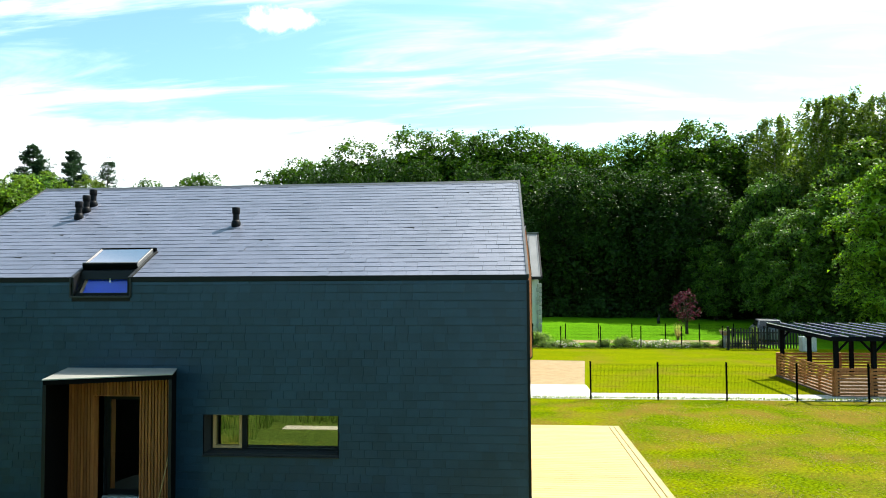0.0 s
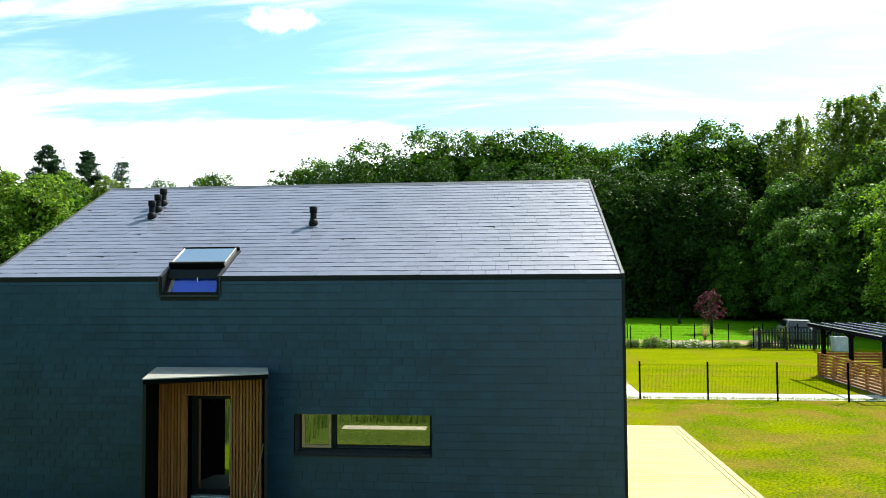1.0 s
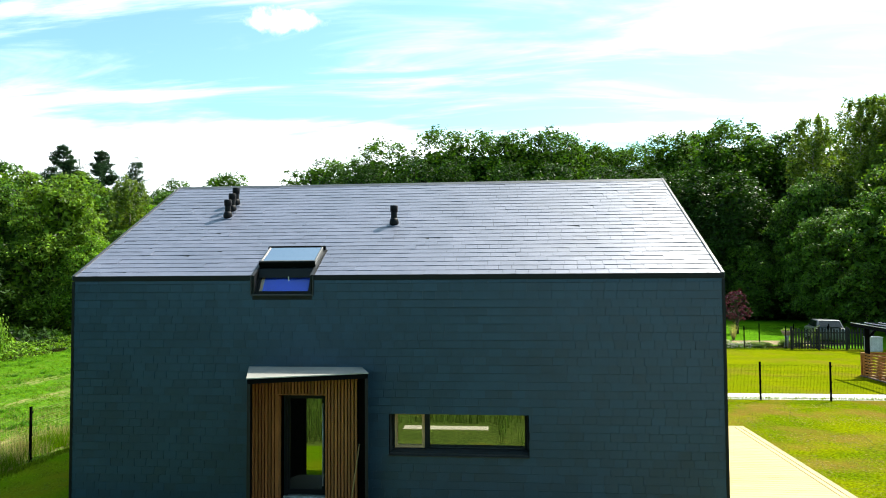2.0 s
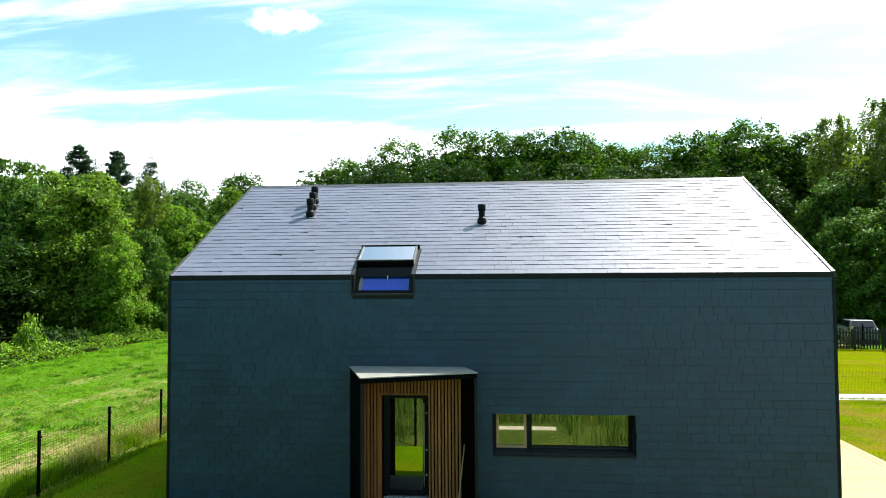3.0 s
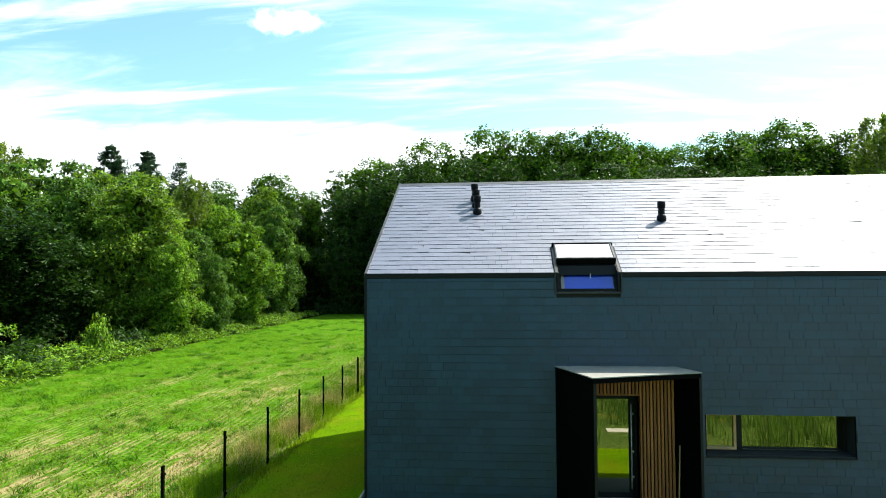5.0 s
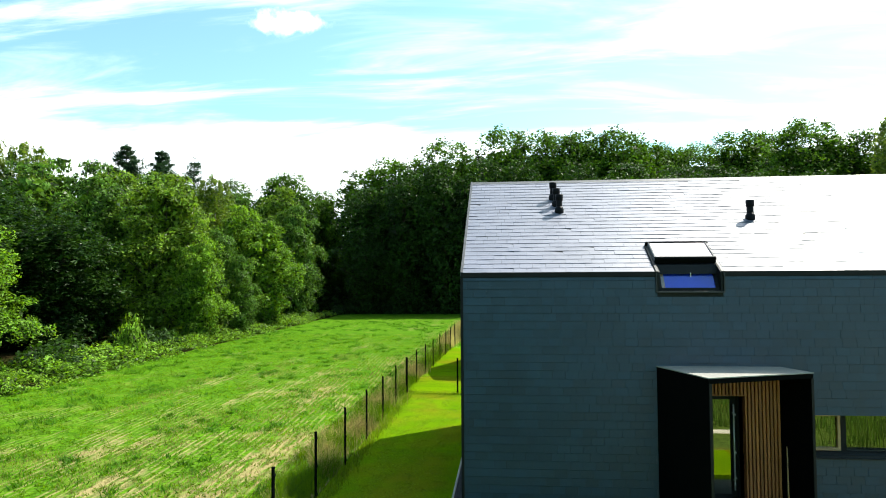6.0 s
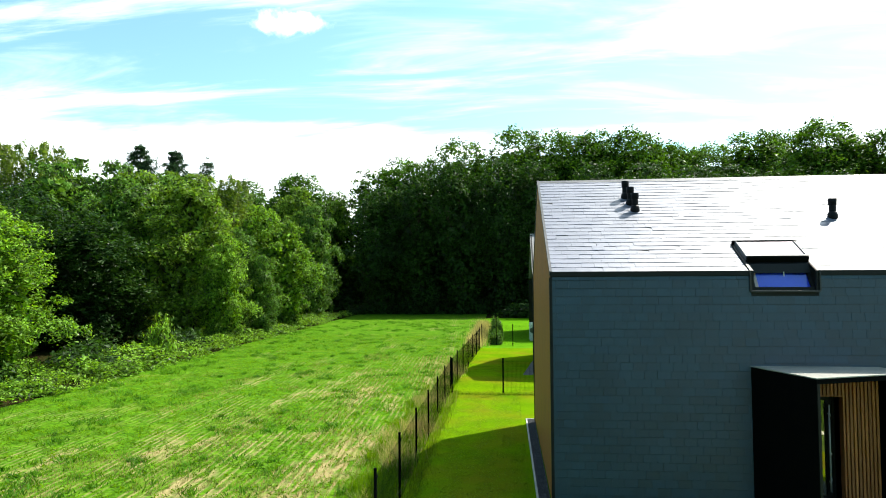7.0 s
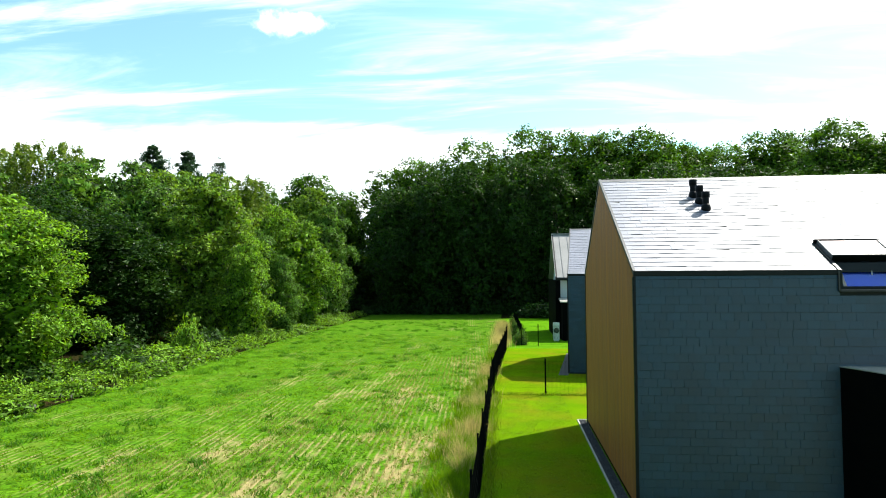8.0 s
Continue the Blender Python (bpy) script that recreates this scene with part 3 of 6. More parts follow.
def make_door():
    root = thing("door_1", ((DOOR[0] + DOOR[1]) / 2, 12.95, 0), "closed black front door with a tall glass pane and a long steel bar", "door")
    tagged(root, kind="structure")
    x0, x1, y, z0, z1 = DOOR[0] + 0.004, DOOR[1] - 0.004, 12.94, DOOR[2], DOOR[3] - 0.004
    f = Build().box(x0, x0 + 0.06, y, y + 0.09, z0 + 0.03, z1).box(x1 - 0.06, x1, y, y + 0.09, z0 + 0.03, z1).box(x0 + 0.06, x1 - 0.06, y, y + 0.09, z1 - 0.06, z1)
    part("door_frame", f, BLACK_METAL, root)
    leaf = Build()
    lx0, lx1, lz0, lz1 = x0 + 0.065, x1 - 0.065, z0 + 0.06, z1 - 0.065
    leaf.box(lx0, lx0 + 0.05, y + 0.012, y + 0.07, lz0, lz1).box(lx1 - 0.09, lx1, y + 0.012, y + 0.07, lz0, lz1)
    leaf.box(lx0 + 0.05, lx1 - 0.09, y + 0.012, y + 0.07, lz0, lz0 + 0.10).box(lx0 + 0.05, lx1 - 0.09, y + 0.012, y + 0.07, lz1 - 0.06, lz1)
    leaf_ob = part("door_leaf", leaf, BLACK_METAL, root)
    pane = part("pane", Build().box(lx0 + 0.05, lx1 - 0.09, y + 0.03, y + 0.036, lz0 + 0.10, lz1 - 0.06), GLASS, leaf_ob, "reflective clear glass")
    pane.visible_shadow = False
    bar = Build().tube([(lx1 - 0.055, y - 0.065, 0.50), (lx1 - 0.055, y - 0.065, 2.14)], [0.014, 0.014], 10)
    for z in (0.68, 1.96):
        bar.tube([(lx1 - 0.055, y - 0.065, z), (lx1 - 0.055, y + 0.014, z)], [0.009, 0.009], 8)
    part("bar_handle", bar, STEEL, leaf_ob, "long steel bar handle", True)
    for z in (1.93, 1.20, 0.71):
        part("lock", Build().tube([(lx1 - 0.012, y + 0.014, z), (lx1 - 0.012, y - 0.012, z)], [0.02, 0.018], 10), STEEL, leaf_ob, "small steel lock rosette")
    part("threshold", Build().box(x0, x1, y - 0.05, y + 0.09, z0, z0 + 0.028), STEEL, root, "steel threshold")


make_door()
pole = thing("broom", (-5.72, 12.30, 0.247), "pale wooden broom leaning on the porch panel", "broom")
part("stick", Build().tube([(-5.66, 12.22, 0.32), (-5.545, 12.52, 1.44)], [0.014, 0.013], 8), PINE_FRAME, pole, "pale wooden stick", True)
part("head", Build().box(-0.16, 0.16, -0.035, 0.035, 0.0, 0.09), DARK_TIMBER, pole, "dark bristle head", bevel=0.01, m=pose(-5.80, 12.215, 0.247, 0, 0, 10))
setting("porch_floor", Build().box(-7.7, -5.62, 11.55, 12.888, -0.05, 0.245), DARK_SLAB, "dark grey concrete slab in front of the entrance", "paving", 0.005)


def make_window():
    root = thing("window_1", ((WIN[0] + WIN[1]) / 2, 13.05, WIN[2]), "wide low black-framed window with a pine casement in the slate wall", "window")
    tagged(root, kind="structure")
    a, b, c, d = WIN
    y = 13.05
    f = Build().box(a, a + 0.05, y, y + 0.08, c, d).box(b - 0.05, b, y, y + 0.08, c, d).box(a + 0.05, b - 0.05, y, y + 0.08, d - 0.045, d).box(a + 0.05, b - 0.05, y, y + 0.08, c, c + 0.03)
    f.box(-4.335, -4.235, y - 0.004, y + 0.08, c + 0.03, d - 0.045)
    part("window_frame", f, BLACK_METAL, root)
    s0, s1, t0, t1 = a + 0.052, -4.34, c + 0.026, d - 0.048
    sash = Build().box(s0, s0 + 0.05, y - 0.012, y + 0.07, t0, t1).box(s1 - 0.05, s1, y - 0.012, y + 0.07, t0, t1).box(s0 + 0.05, s1 - 0.05, y - 0.012, y + 0.07, t0, t0 + 0.05).box(s0 + 0.05, s1 - 0.05, y - 0.012, y + 0.07, t1 - 0.035, t1)
    sash_ob = part("casement", sash, PINE_FRAME, root, "pale pine casement")
    p = part("pane", Build().box(s0 + 0.05, s1 - 0.05, y + 0.035, y + 0.041, t0 + 0.05, t1 - 0.035), GLASS, sash_ob)
    p.visible_shadow = False
    p = part("pane", Build().box(-4.235, b - 0.05, y + 0.035, y + 0.041, c + 0.03, d - 0.045), GLASS, root)
    p.visible_shadow = False
    part("window_sill", Build().prism([(a - 0.02, 12.70, c - 0.060), (b + 0.02, 12.70, c - 0.060), (b + 0.02, y, c - 0.02), (a - 0.02, y, c - 0.02)],
                                      [(a - 0.02, 12.70, c - 0.040), (b + 0.02, 12.70, c - 0.040), (b + 0.02, y, c + 0.006), (a - 0.02, y, c + 0.006)]), DARK_METAL, root, "dark metal sill")
    lining = Build().box(a - 0.012, a - 0.002, 12.735, y + 0.08, c - 0.02, d + 0.012).box(b + 0.002, b + 0.012, 12.735, y + 0.08, c - 0.02, d + 0.012).box(a - 0.002, b + 0.002, 12.735, y + 0.08, d + 0.002, d + 0.012)
    part("reveal_lining", lining, BLACK_PANEL, root)


make_window()
# the rooms behind the glass
setting("floor", Build().box(X0 + 0.32, X1 - 0.32, Y0 + 0.352, Y1 - 0.36, 0.004, 0.04), ROOM, "plain dark floor inside the house", "floor")
setting("ceiling", Build().box(X0 + 0.32, X1 - 0.32, Y0 + 0.352, Y1 - 0.36, 2.62, 2.8), ROOM, "plain ceiling inside the house", "ceiling")
setting("wall_inner", Build().box(X0 + 0.32, X1 - 0.32, 16.9, 17.0, 0.04, 2.62).box(-5.9, -5.8, 13.11, 16.9, 0.04, 2.62), ROOM, "plain partition walls inside the house", "wall")


def make_roof_window():
    root = thing("roof_window", ((DORMER[0] + DORMER[1]) / 2, Y0, DORMER[2]), "grey metal roof window across the eaves with sky in its glass", "roof window")
    a, b, z0 = DORMER
    m = pose(0, Y0, EAVE, math.degrees(SLOPE), 0, 0)  # x along the eaves, y up the slope, z out of the roof
    for x in (a - 0.03, b - 0.02):
        part("flashing", Build().box(x, x + 0.05, -0.03, DORMER_UP + 0.02, 0.0, 0.030), DARK_METAL, root, "dark grey flashing", m=m)
    for x in (a + 0.018, b - 0.058):
        part("side_rail", Build().box(x, x + 0.040, 0.36, DORMER_UP - 0.05, 0.02, 0.115), RAIL_METAL, root, "pale grey metal side rail", bevel=0.012, m=m)
    part("hood", Build().box(a - 0.02, b + 0.02, DORMER_UP - 0.05, DORMER_UP + 0.03, 0.02, 0.10), FENCE_COAT, root, "black metal hood", bevel=0.012, m=m)
    part("bottom_rail", Build().box(a + 0.02, b - 0.02, 0.34, 0.40, 0.0, 0.12), FENCE_COAT, root, bevel=0.01, m=m)
    part("rain_lip", Build().box(a + 0.01, b - 0.01, 0.385, 0.415, 0.116, 0.132), RAIL_METAL, root, m=m)
    part("pane", Build().box(a + 0.06, b - 0.06, 0.40, DORMER_UP - 0.05, 0.080, 0.092), SKY_GLASS, root, "roof glass that mirrors the bright sky", m=m)
    yg0, yg1, zg0, zg1 = 12.80, 13.00, 4.37, 4.70
    for x, s in ((a + 0.004, 1), (b - 0.004, -1)):
        w = 0.036 * s
        q = [(x, 12.715, z0 + 0.01), (x, 13.12, z0 + 0.01), (x, 13.12, 4.93), (x, 12.93, 4.82), (x, 12.715, EAVE + 0.0)]
        part("cheek", Build().prism(q, [(p[0] + w, p[1], p[2]) for p in q]), BLACK_METAL, root)
    for x in (a - 0.04, b + 0.012):
        part("cheek_flashing", Build().box(x, x + 0.028, 12.695, 12.745, z0 + 0.01, EAVE - 0.005), DARK_METAL, root)
    part("header", Build().prism([(a + 0.041, 12.93, 4.66), (a + 0.041, 13.14, 4.66), (a + 0.041, 13.14, 4.90), (a + 0.041, 12.99, 4.84)], [(b - 0.041, 12.93, 4.66), (b - 0.041, 13.14, 4.66), (b - 0.041, 13.14, 4.90), (b - 0.041, 12.99, 4.84)]), BLACK_METAL, root)
    fr = Build()
    for x in (a + 0.041, b - 0.096):
        fr.prism([(x, yg0 - 0.02, zg0), (x + 0.055, yg0 - 0.02, zg0), (x + 0.055, yg0 + 0.05, zg0), (x, yg0 + 0.05, zg0)], [(x, yg1 - 0.02, zg1), (x + 0.055, yg1 - 0.02, zg1), (x + 0.055, yg1 + 0.05, zg1), (x, yg1 + 0.05, zg1)])
    fr.box(a + 0.041, b - 0.041, yg0 - 0.03, yg0 + 0.06, z0 + 0.03, zg0 + 0.02)
    part("lower_frame", fr, BLACK_METAL, root)
    part("lower_pane", Build().prism([(a + 0.098, yg0, zg0 + 0.02), (b - 0.098, yg0, zg0 + 0.02), (b - 0.098, yg0 + 0.01, zg0 + 0.02), (a + 0.098, yg0 + 0.01, zg0 + 0.02)],
                                     [(a + 0.098, yg1, zg1), (b - 0.098, yg1, zg1), (b - 0.098, yg1 + 0.01, zg1), (a + 0.098, yg1 + 0.01, zg1)]), BLIND_GLASS, root, "lower glass in front of a blue blind")
    part("blind", Build().prism([(a + 0.102, yg0 + 0.03, zg0 + 0.02), (b - 0.102, yg0 + 0.03, zg0 + 0.02), (b - 0.102, yg0 + 0.034, zg0 + 0.02), (a + 0.102, yg0 + 0.034, zg0 + 0.02)],
                               [(a + 0.102, yg1 + 0.03, zg1), (b - 0.102, yg1 + 0.03, zg1), (b - 0.102, yg1 + 0.034, zg1), (a + 0.102, yg1 + 0.034, zg1)]), BLUE_BLIND, root, "deep blue roller blind")
    part("sill_flashing", Build().box(a - 0.02, b + 0.02, 12.68, 12.80, z0 - 0.012, z0 + 0.028), DARK_METAL, root, bevel=0.005)
    part("pull", Build().tube([(-7.10, 12.93, 4.685), (-7.10, 12.93, 4.60)], [0.008, 0.012], 6), STEEL, root, "small steel pull")
    part("inner_sash", Build().prism([(a + 0.102, yg0 + 0.014, zg0 + 0.02), (a + 0.165, yg0 + 0.014, zg0 + 0.02), (a + 0.165, yg0 + 0.026, zg0 + 0.02), (a + 0.102, yg0 + 0.026, zg0 + 0.02)],
                                    [(a + 0.102, yg1 + 0.014, zg1), (a + 0.165, yg1 + 0.014, zg1), (a + 0.165, yg1 + 0.026, zg1), (a + 0.102, yg1 + 0.026, zg1)]), PINE_FRAME, root, "pale pine inner sash")
    part("backing", Build().box(a + 0.041, b - 0.041, 13.16, 13.20, z0, 5.0), ROOM, root)


make_roof_window()


def make_pipe():
    root = thing("vent_pipe", (0, 0, 0), "black plastic roof vent pipe with a wider collar", "vent pipe", "roof vent pipes")
    part("flashing", Build().box(-0.15, 0.15, -0.13, 0.13, 0.012, 0.020, pose(0, 0, 0, math.degrees(SLOPE), 0, 0)), SLATE_ROOF, root)
    part("base", Build().tube([(0, 0, -0.05), (0, 0, 0.0), (0, 0, 0.06), (0, 0, 0.11), (0, 0, 0.15)], [0.085, 0.104, 0.108, 0.098, 0.078], 16), PIPE, root, "", True)
    part("shaft", Build().tube([(0, 0, 0.14), (0, 0, 0.32)], [0.074, 0.074], 16, False), PIPE, root, "", True)
    part("collar", Build().tube([(0, 0, 0.29), (0, 0, 0.30), (0, 0, 0.43), (0, 0, 0.44), (0, 0, 0.44)], [0.076, 0.088, 0.092, 0.086, 0.06], 16), PIPE, root, "", True)
    return root


first_pipe = make_pipe()
first_pipe.matrix_basis = pose(-9.43, 15.33, roof_z(15.33))
for px, py in ((-9.47, 15.68), (-9.52, 16.03), (-5.24, 14.86)):
    copy_thing(first_pipe, pose(px, py, roof_z(py)))

# ---- deck, gravel strip, paths ----
deck = thing("deck", (3.0, 16.6, 0), "pale sunlit timber deck with a board border by the house", "deck")
part("deck_base", Build().box(1.47, 4.40, 12.95, 20.35, 0.0, 0.055), DARK_TIMBER, deck)
board_mesh = Build().box(0, 2.66, 0, 0.1375, 0, 0.028).mesh("board", DECK, bevel=0.002)
yy = 12.92
while yy < 20.25:
    part("board", board_mesh, None, deck, m=pose(1.46, yy, 0.072))
    yy += 0.1445
for k in range(2):
    part("border_board", Build().box(4.140 + 0.1445 * k, 4.262 + 0.1445 * k, 12.92, 20.26, 0.072, 0.1), DECK, deck, bevel=0.002)
part("border_board", Build().box(1.46, 4.41, 20.265, 20.40, 0.072, 0.1), DECK, deck, bevel=0.002)
part("fascia", Build().box(4.412, 4.434, 12.92, 20.40, 0.005, 0.098), DECK, deck)

setting("gravel_bed", Build().box(-11.84, -11.6, 12.4, 21.0, -0.1, 0.006), GRAVEL, "dark grey gravel strip along the larch gable", "gravel")
setting("kerb", Build().box(-11.885, -11.84, 12.35, 21.0, -0.1, 0.03), PALE_STONE, "pale concrete kerb along the gravel strip", "kerb", 0.008)
setting("kerb_end", Build().box(-11.885, -11.55, 21.0, 21.045, -0.1, 0.03), PALE_STONE, "pale concrete kerb at the end of the gravel", "kerb", 0.008)
setting("path", Build().box(4.5, 40, 25.15, 26.35, -0.1, 0.012), CONCRETE, "pale concrete path along the mesh fence", "path")
setting("pavement_corner", Build().box(-2.0, 4.5, 25.15, 28.2, -0.1, 0.012), CONCRETE, "pale concrete slab behind the mesh fence", "pavement")
setting("terrace_paving", Build().prism([(1.5, 28.2, -0.1), (4.45, 28.2, -0.1), (5.45, 35.7, -0.1), (1.5, 36.1, -0.1)], [(1.5, 28.2, 0.012), (4.45, 28.2, 0.012), (5.45, 35.7, 0.012), (1.5, 36.1, 0.012)]), SANDY, "sandy brown gravel terrace by the neighbouring house", "paving")
setting("front_slab", Build().box(-5.8, -3.2, 5.95, 6.35, -0.1, 0.02), CONCRETE, "pale concrete slab in the grass in front of the house", "paving", 0.006)


# ---- fences ----


def wire_panel(height, length=2.46, wire=0.0024):
    """A welded mesh panel: upright wires 5 cm apart and double cross wires."""
    b = Build()
    n = int(length / 0.05)
    for k in range(n + 1):
        x = k * length / n
        b.tube([(x, 0, 0), (x, 0, height)], [wire, wire], 3, False)
    for k in range(int(height / 0.2) + 1):
        z = min(height - 0.01, 0.01 + k * 0.2)
        b.tube([(0, -0.006, z), (length, -0.006, z)], [0.0018, 0.0018], 3, False)
    return b.mesh("mesh_panel", FENCE_COAT)


def post_mesh(height):
    b = Build().box(-0.03, 0.03, -0.02, 0.02, 0, height)
    b.box(-0.034, 0.034, -0.024, 0.024, height, height + 0.014)
    for z in (0.12, height * 0.5, height - 0.13):
        b.box(-0.042, 0.042, -0.034, -0.02, z - 0.018, z + 0.018)
    return b.mesh("post", FENCE_COAT)


PANEL, FINE_PANEL, POST = wire_panel(1.25), wire_panel(1.25, 2.46, 0.0018), post_mesh(1.40)


def mesh_fence(name, spots, label, panel=PANEL, post=POST, lift=0.08):
    root = thing(name, (*spots[0], 0), label, "fence")
    for k, (x, y) in enumerate(spots):
        x2, y2 = spots[min(k + 1, len(spots) - 1)] if k + 1 < len(spots) else (2 * x - spots[k - 1][0], 2 * y - spots[k - 1][1])
        ang = math.degrees(math.atan2(y2 - y, x2 - x))
        part("post", post, None, root, m=pose(x, y, 0, 0, 0, ang))
        if k + 1 < len(spots):
            run = math.hypot(x2 - x, y2 - y)
            part("mesh_panel", panel, None, root, m=pose(x, y, lift, 0, 0, ang) @ pose(0.02, -0.024, 0) @ Matrix.Diagonal(((run - 0.04) / 2.46, 1, 1, 1)))
    return root


left_spots = [(-14.70, 8.14 + 2.5 * k) for k in range(8)] + [(-14.62, 28.1), (-14.53, 30.6), (-14.44, 33.1), (-14.34, 35.6), (-14.24, 38.1), (-14.15, 40.6)]
mesh_fence("fence", left_spots, "black welded mesh fence between the meadow and the lawn", FINE_PANEL)
mesh_fence("fence", [(4.27 + 2.45 * k, 25.08 - 0.06 * k) for k in range(14)], "black welded mesh fence across the sunny lawn")
mesh_fence("fence", [(-14.62, 25.34)] + [(-12.62 + 2.5 * k, 25.34) for k in range(6)], "black welded mesh fence behind the slate house")
mesh_fence("fence", [(-14.70 + 2.5 * k, 8.14) for k in range(4)], "black welded mesh fence before the tall meadow")
mesh_fence("fence", [(2.28 + 2.46 * k, 41.5) for k in range(7)], "dark mesh fence behind the flower bed")
mesh_fence("fence", [(3.12 + 2.14 * k, 43.6) for k in range(8)], "second dark mesh fence behind the flower bed")
mesh_fence("fence", [(-14.1, 43.2), (-12.05, 43.2), (-9.9, 43.2), (-7.5, 43.2)], "dark mesh fence by the far house")
mesh_fence("fence", [(-13.15, 43.4), (-13.2, 46.5), (-13.25, 50), (-13.3, 54), (-13.4, 58), (-13.45, 62)], "dark overgrown mesh fence beside the field")


# ---- plants ----
def leaf_quads(centres, normals, size, rng, slim=0.62):
    """Small pointed leaves: one triangle each, at the centres, facing the normals."""
    n = len(centres)
    normals = normals / (np.linalg.norm(normals, axis=1, keepdims=True) + 1e-9)
    helper = rng.normal(size=(n, 3))
    u = np.cross(normals, helper)
    u /= np.linalg.norm(u, axis=1, keepdims=True) + 1e-9
    w = np.cross(normals, u)
    s = (size * rng.uniform(0.65, 1.35, n))[:, None]
    v = np.stack([centres - u * s + w * s * slim, centres + u * s * 1.2, centres - u * s - w * s * slim], 1)
    return v.reshape(-1, 3), np.arange(3 * n).reshape(n, 3)


def ball(rng, n):
    d = rng.normal(size=(n, 3))
    return d / np.linalg.norm(d, axis=1, keepdims=True)


def broadleaf(seed, h, r, leaves, leaf, mat, low=0.03, puffs=62, bark=BARK, category="tree", label="tall green broadleaved tree in full leaf", peak=0.42, size=1.0, kind="tree", core=0.16, limbs=16, open_crown=0.0, flat=0.72, fill=1.0):
    """A tapered trunk with limbs, and a crown of leafy puffs of uneven size with shaded gaps between them."""
    rng = np.random.default_rng(seed)
    root = thing(kind, (0, 0, 0), label, category, "trees at the edge of the wood")
    top = h * 0.88
    tr = 0.016 * h + 0.04
    wob = rng.normal(size=(6, 2)) * r * 0.05
    b = Build()
    b.tube([(wob[k, 0] * (k > 0), wob[k, 1] * (k > 0), top * k / 5) for k in range(6)], [tr * (1.25 - 0.22 * k) for k in range(6)], 8)
    lobe_a, lobe_q = rng.uniform(0, 6.283, 7), rng.uniform(0.05, 0.95, 7)
    lobe_s = rng.uniform(-0.36, 0.40, 7)

    def reach(a, q):
        """How far the crown stands out towards angle a at the share q of its height."""
        base = np.where(q < peak, 0.50 + 0.50 * np.sin(0.5 * np.pi * np.clip(q / peak, 0, 1)), np.sqrt(np.clip(1 - ((q - peak) / (1.02 - peak)) ** 2.1, 0.01, 1)))
        lobes = np.zeros_like(a)
        for la, lq, ls in zip(lobe_a, lobe_q, lobe_s):
            da = (a - la + np.pi) % (2 * np.pi) - np.pi
            lobes += ls * np.exp(-(da / 0.7) ** 2 - ((q - lq) / 0.20) ** 2)
        return r * base * (0.86 + lobes)

    a = np.arange(puffs) * 2.39996 + rng.uniform(-0.45, 0.45, puffs)
    q = ((np.arange(puffs) + rng.uniform(0, 1, puffs)) / puffs) ** 0.85
    pr = r * (0.15 + 0.30 * rng.uniform(0, 1, puffs) ** 1.4) * size * np.where(q > 0.85, 0.75, 1.0)
    far = np.maximum(reach(a % 6.2832, q) - 0.55 * pr, 0.0) * rng.uniform(0.52, 1.16, puffs)
    pc = np.stack([np.cos(a) * far, np.sin(a) * far, h * (low + (0.97 - low) * q)], 1)
    pc[:, 2] = np.clip(pc[:, 2], 0.5 * pr, h - pr * 0.9)
    out = np.stack([np.cos(a) * (1 - 0.7 * q ** 2), np.sin(a) * (1 - 0.7 * q ** 2), q ** 1.5], 1)
    per = 26
    d = rng.normal(size=(puffs * per, 3)) * 0.75 + np.repeat(out, per, 0) * 0.6 + np.array([0, 0, 0.6])
    d /= np.linalg.norm(d, axis=1, keepdims=True)
    big = np.repeat(pr, per)
    twig = np.repeat(pc, per, 0) + d * (big * rng.uniform(0.55, 1.12, puffs * per))[:, None] * np.array([1.12, 1.12, flat])
    spread = big * rng.uniform(0.11, 0.24, puffs * per) * fill
    keep = rng.uniform(0, 1, len(twig)) >= open_crown
    twig, d, spread, big = twig[keep], d[keep], spread[keep], big[keep]
    for k in rng.choice(puffs, limbs, replace=False):
        c = pc[k]
        t0 = max(0.10, min(0.93, (c[2] / h) * 0.72))
        foot = Vector((0, 0, top * t0))
        mid = foot.lerp(Vector(c), 0.5) + Vector((0, 0, -0.02 * h))
        b.tube([foot, mid, Vector(c)], [tr * 0.42 * (1.1 - t0), tr * 0.28 * (1.1 - t0), 0.02], 5, False)
    part("trunk", b, bark, root, "", True)
    inner = int(leaves * core)
    pick = rng.choice(len(twig), leaves - inner, p=big ** 2 / np.sum(big ** 2))
    off = rng.normal(size=(len(pick), 3))
    off -= d[pick] * (np.sum(off * d[pick], 1) * 0.55)[:, None]
    p = twig[pick] + off * spread[pick][:, None]
    p[:, 2] -= 0.5 * np.sum(off[:, :2] ** 2, 1) * spread[pick] * 0.35
    facing = d[pick] * 0.4 + np.array([0, 0, 0.5]) + rng.normal(size=p.shape) * 0.55
    # larger leaves deep inside close the crown
    a3, q3 = rng.uniform(0, 2 * np.pi, inner), rng.uniform(0.02, 0.90, inner)
    reach3 = reach(a3, q3) * 0.62 * np.sqrt(rng.uniform(0, 1, inner))
    p = np.concatenate([p, np.stack([np.cos(a3) * reach3, np.sin(a3) * reach3, h * (low + (0.97 - low) * q3)], 1)])
    facing = np.concatenate([facing, rng.normal(size=(inner, 3))])
    v, f = leaf_quads(p, facing, np.concatenate([np.full(len(pick), leaf), np.full(inner, leaf * 2.3)]), rng)
    v[:, 2] = np.maximum(v[:, 2], 0.02)
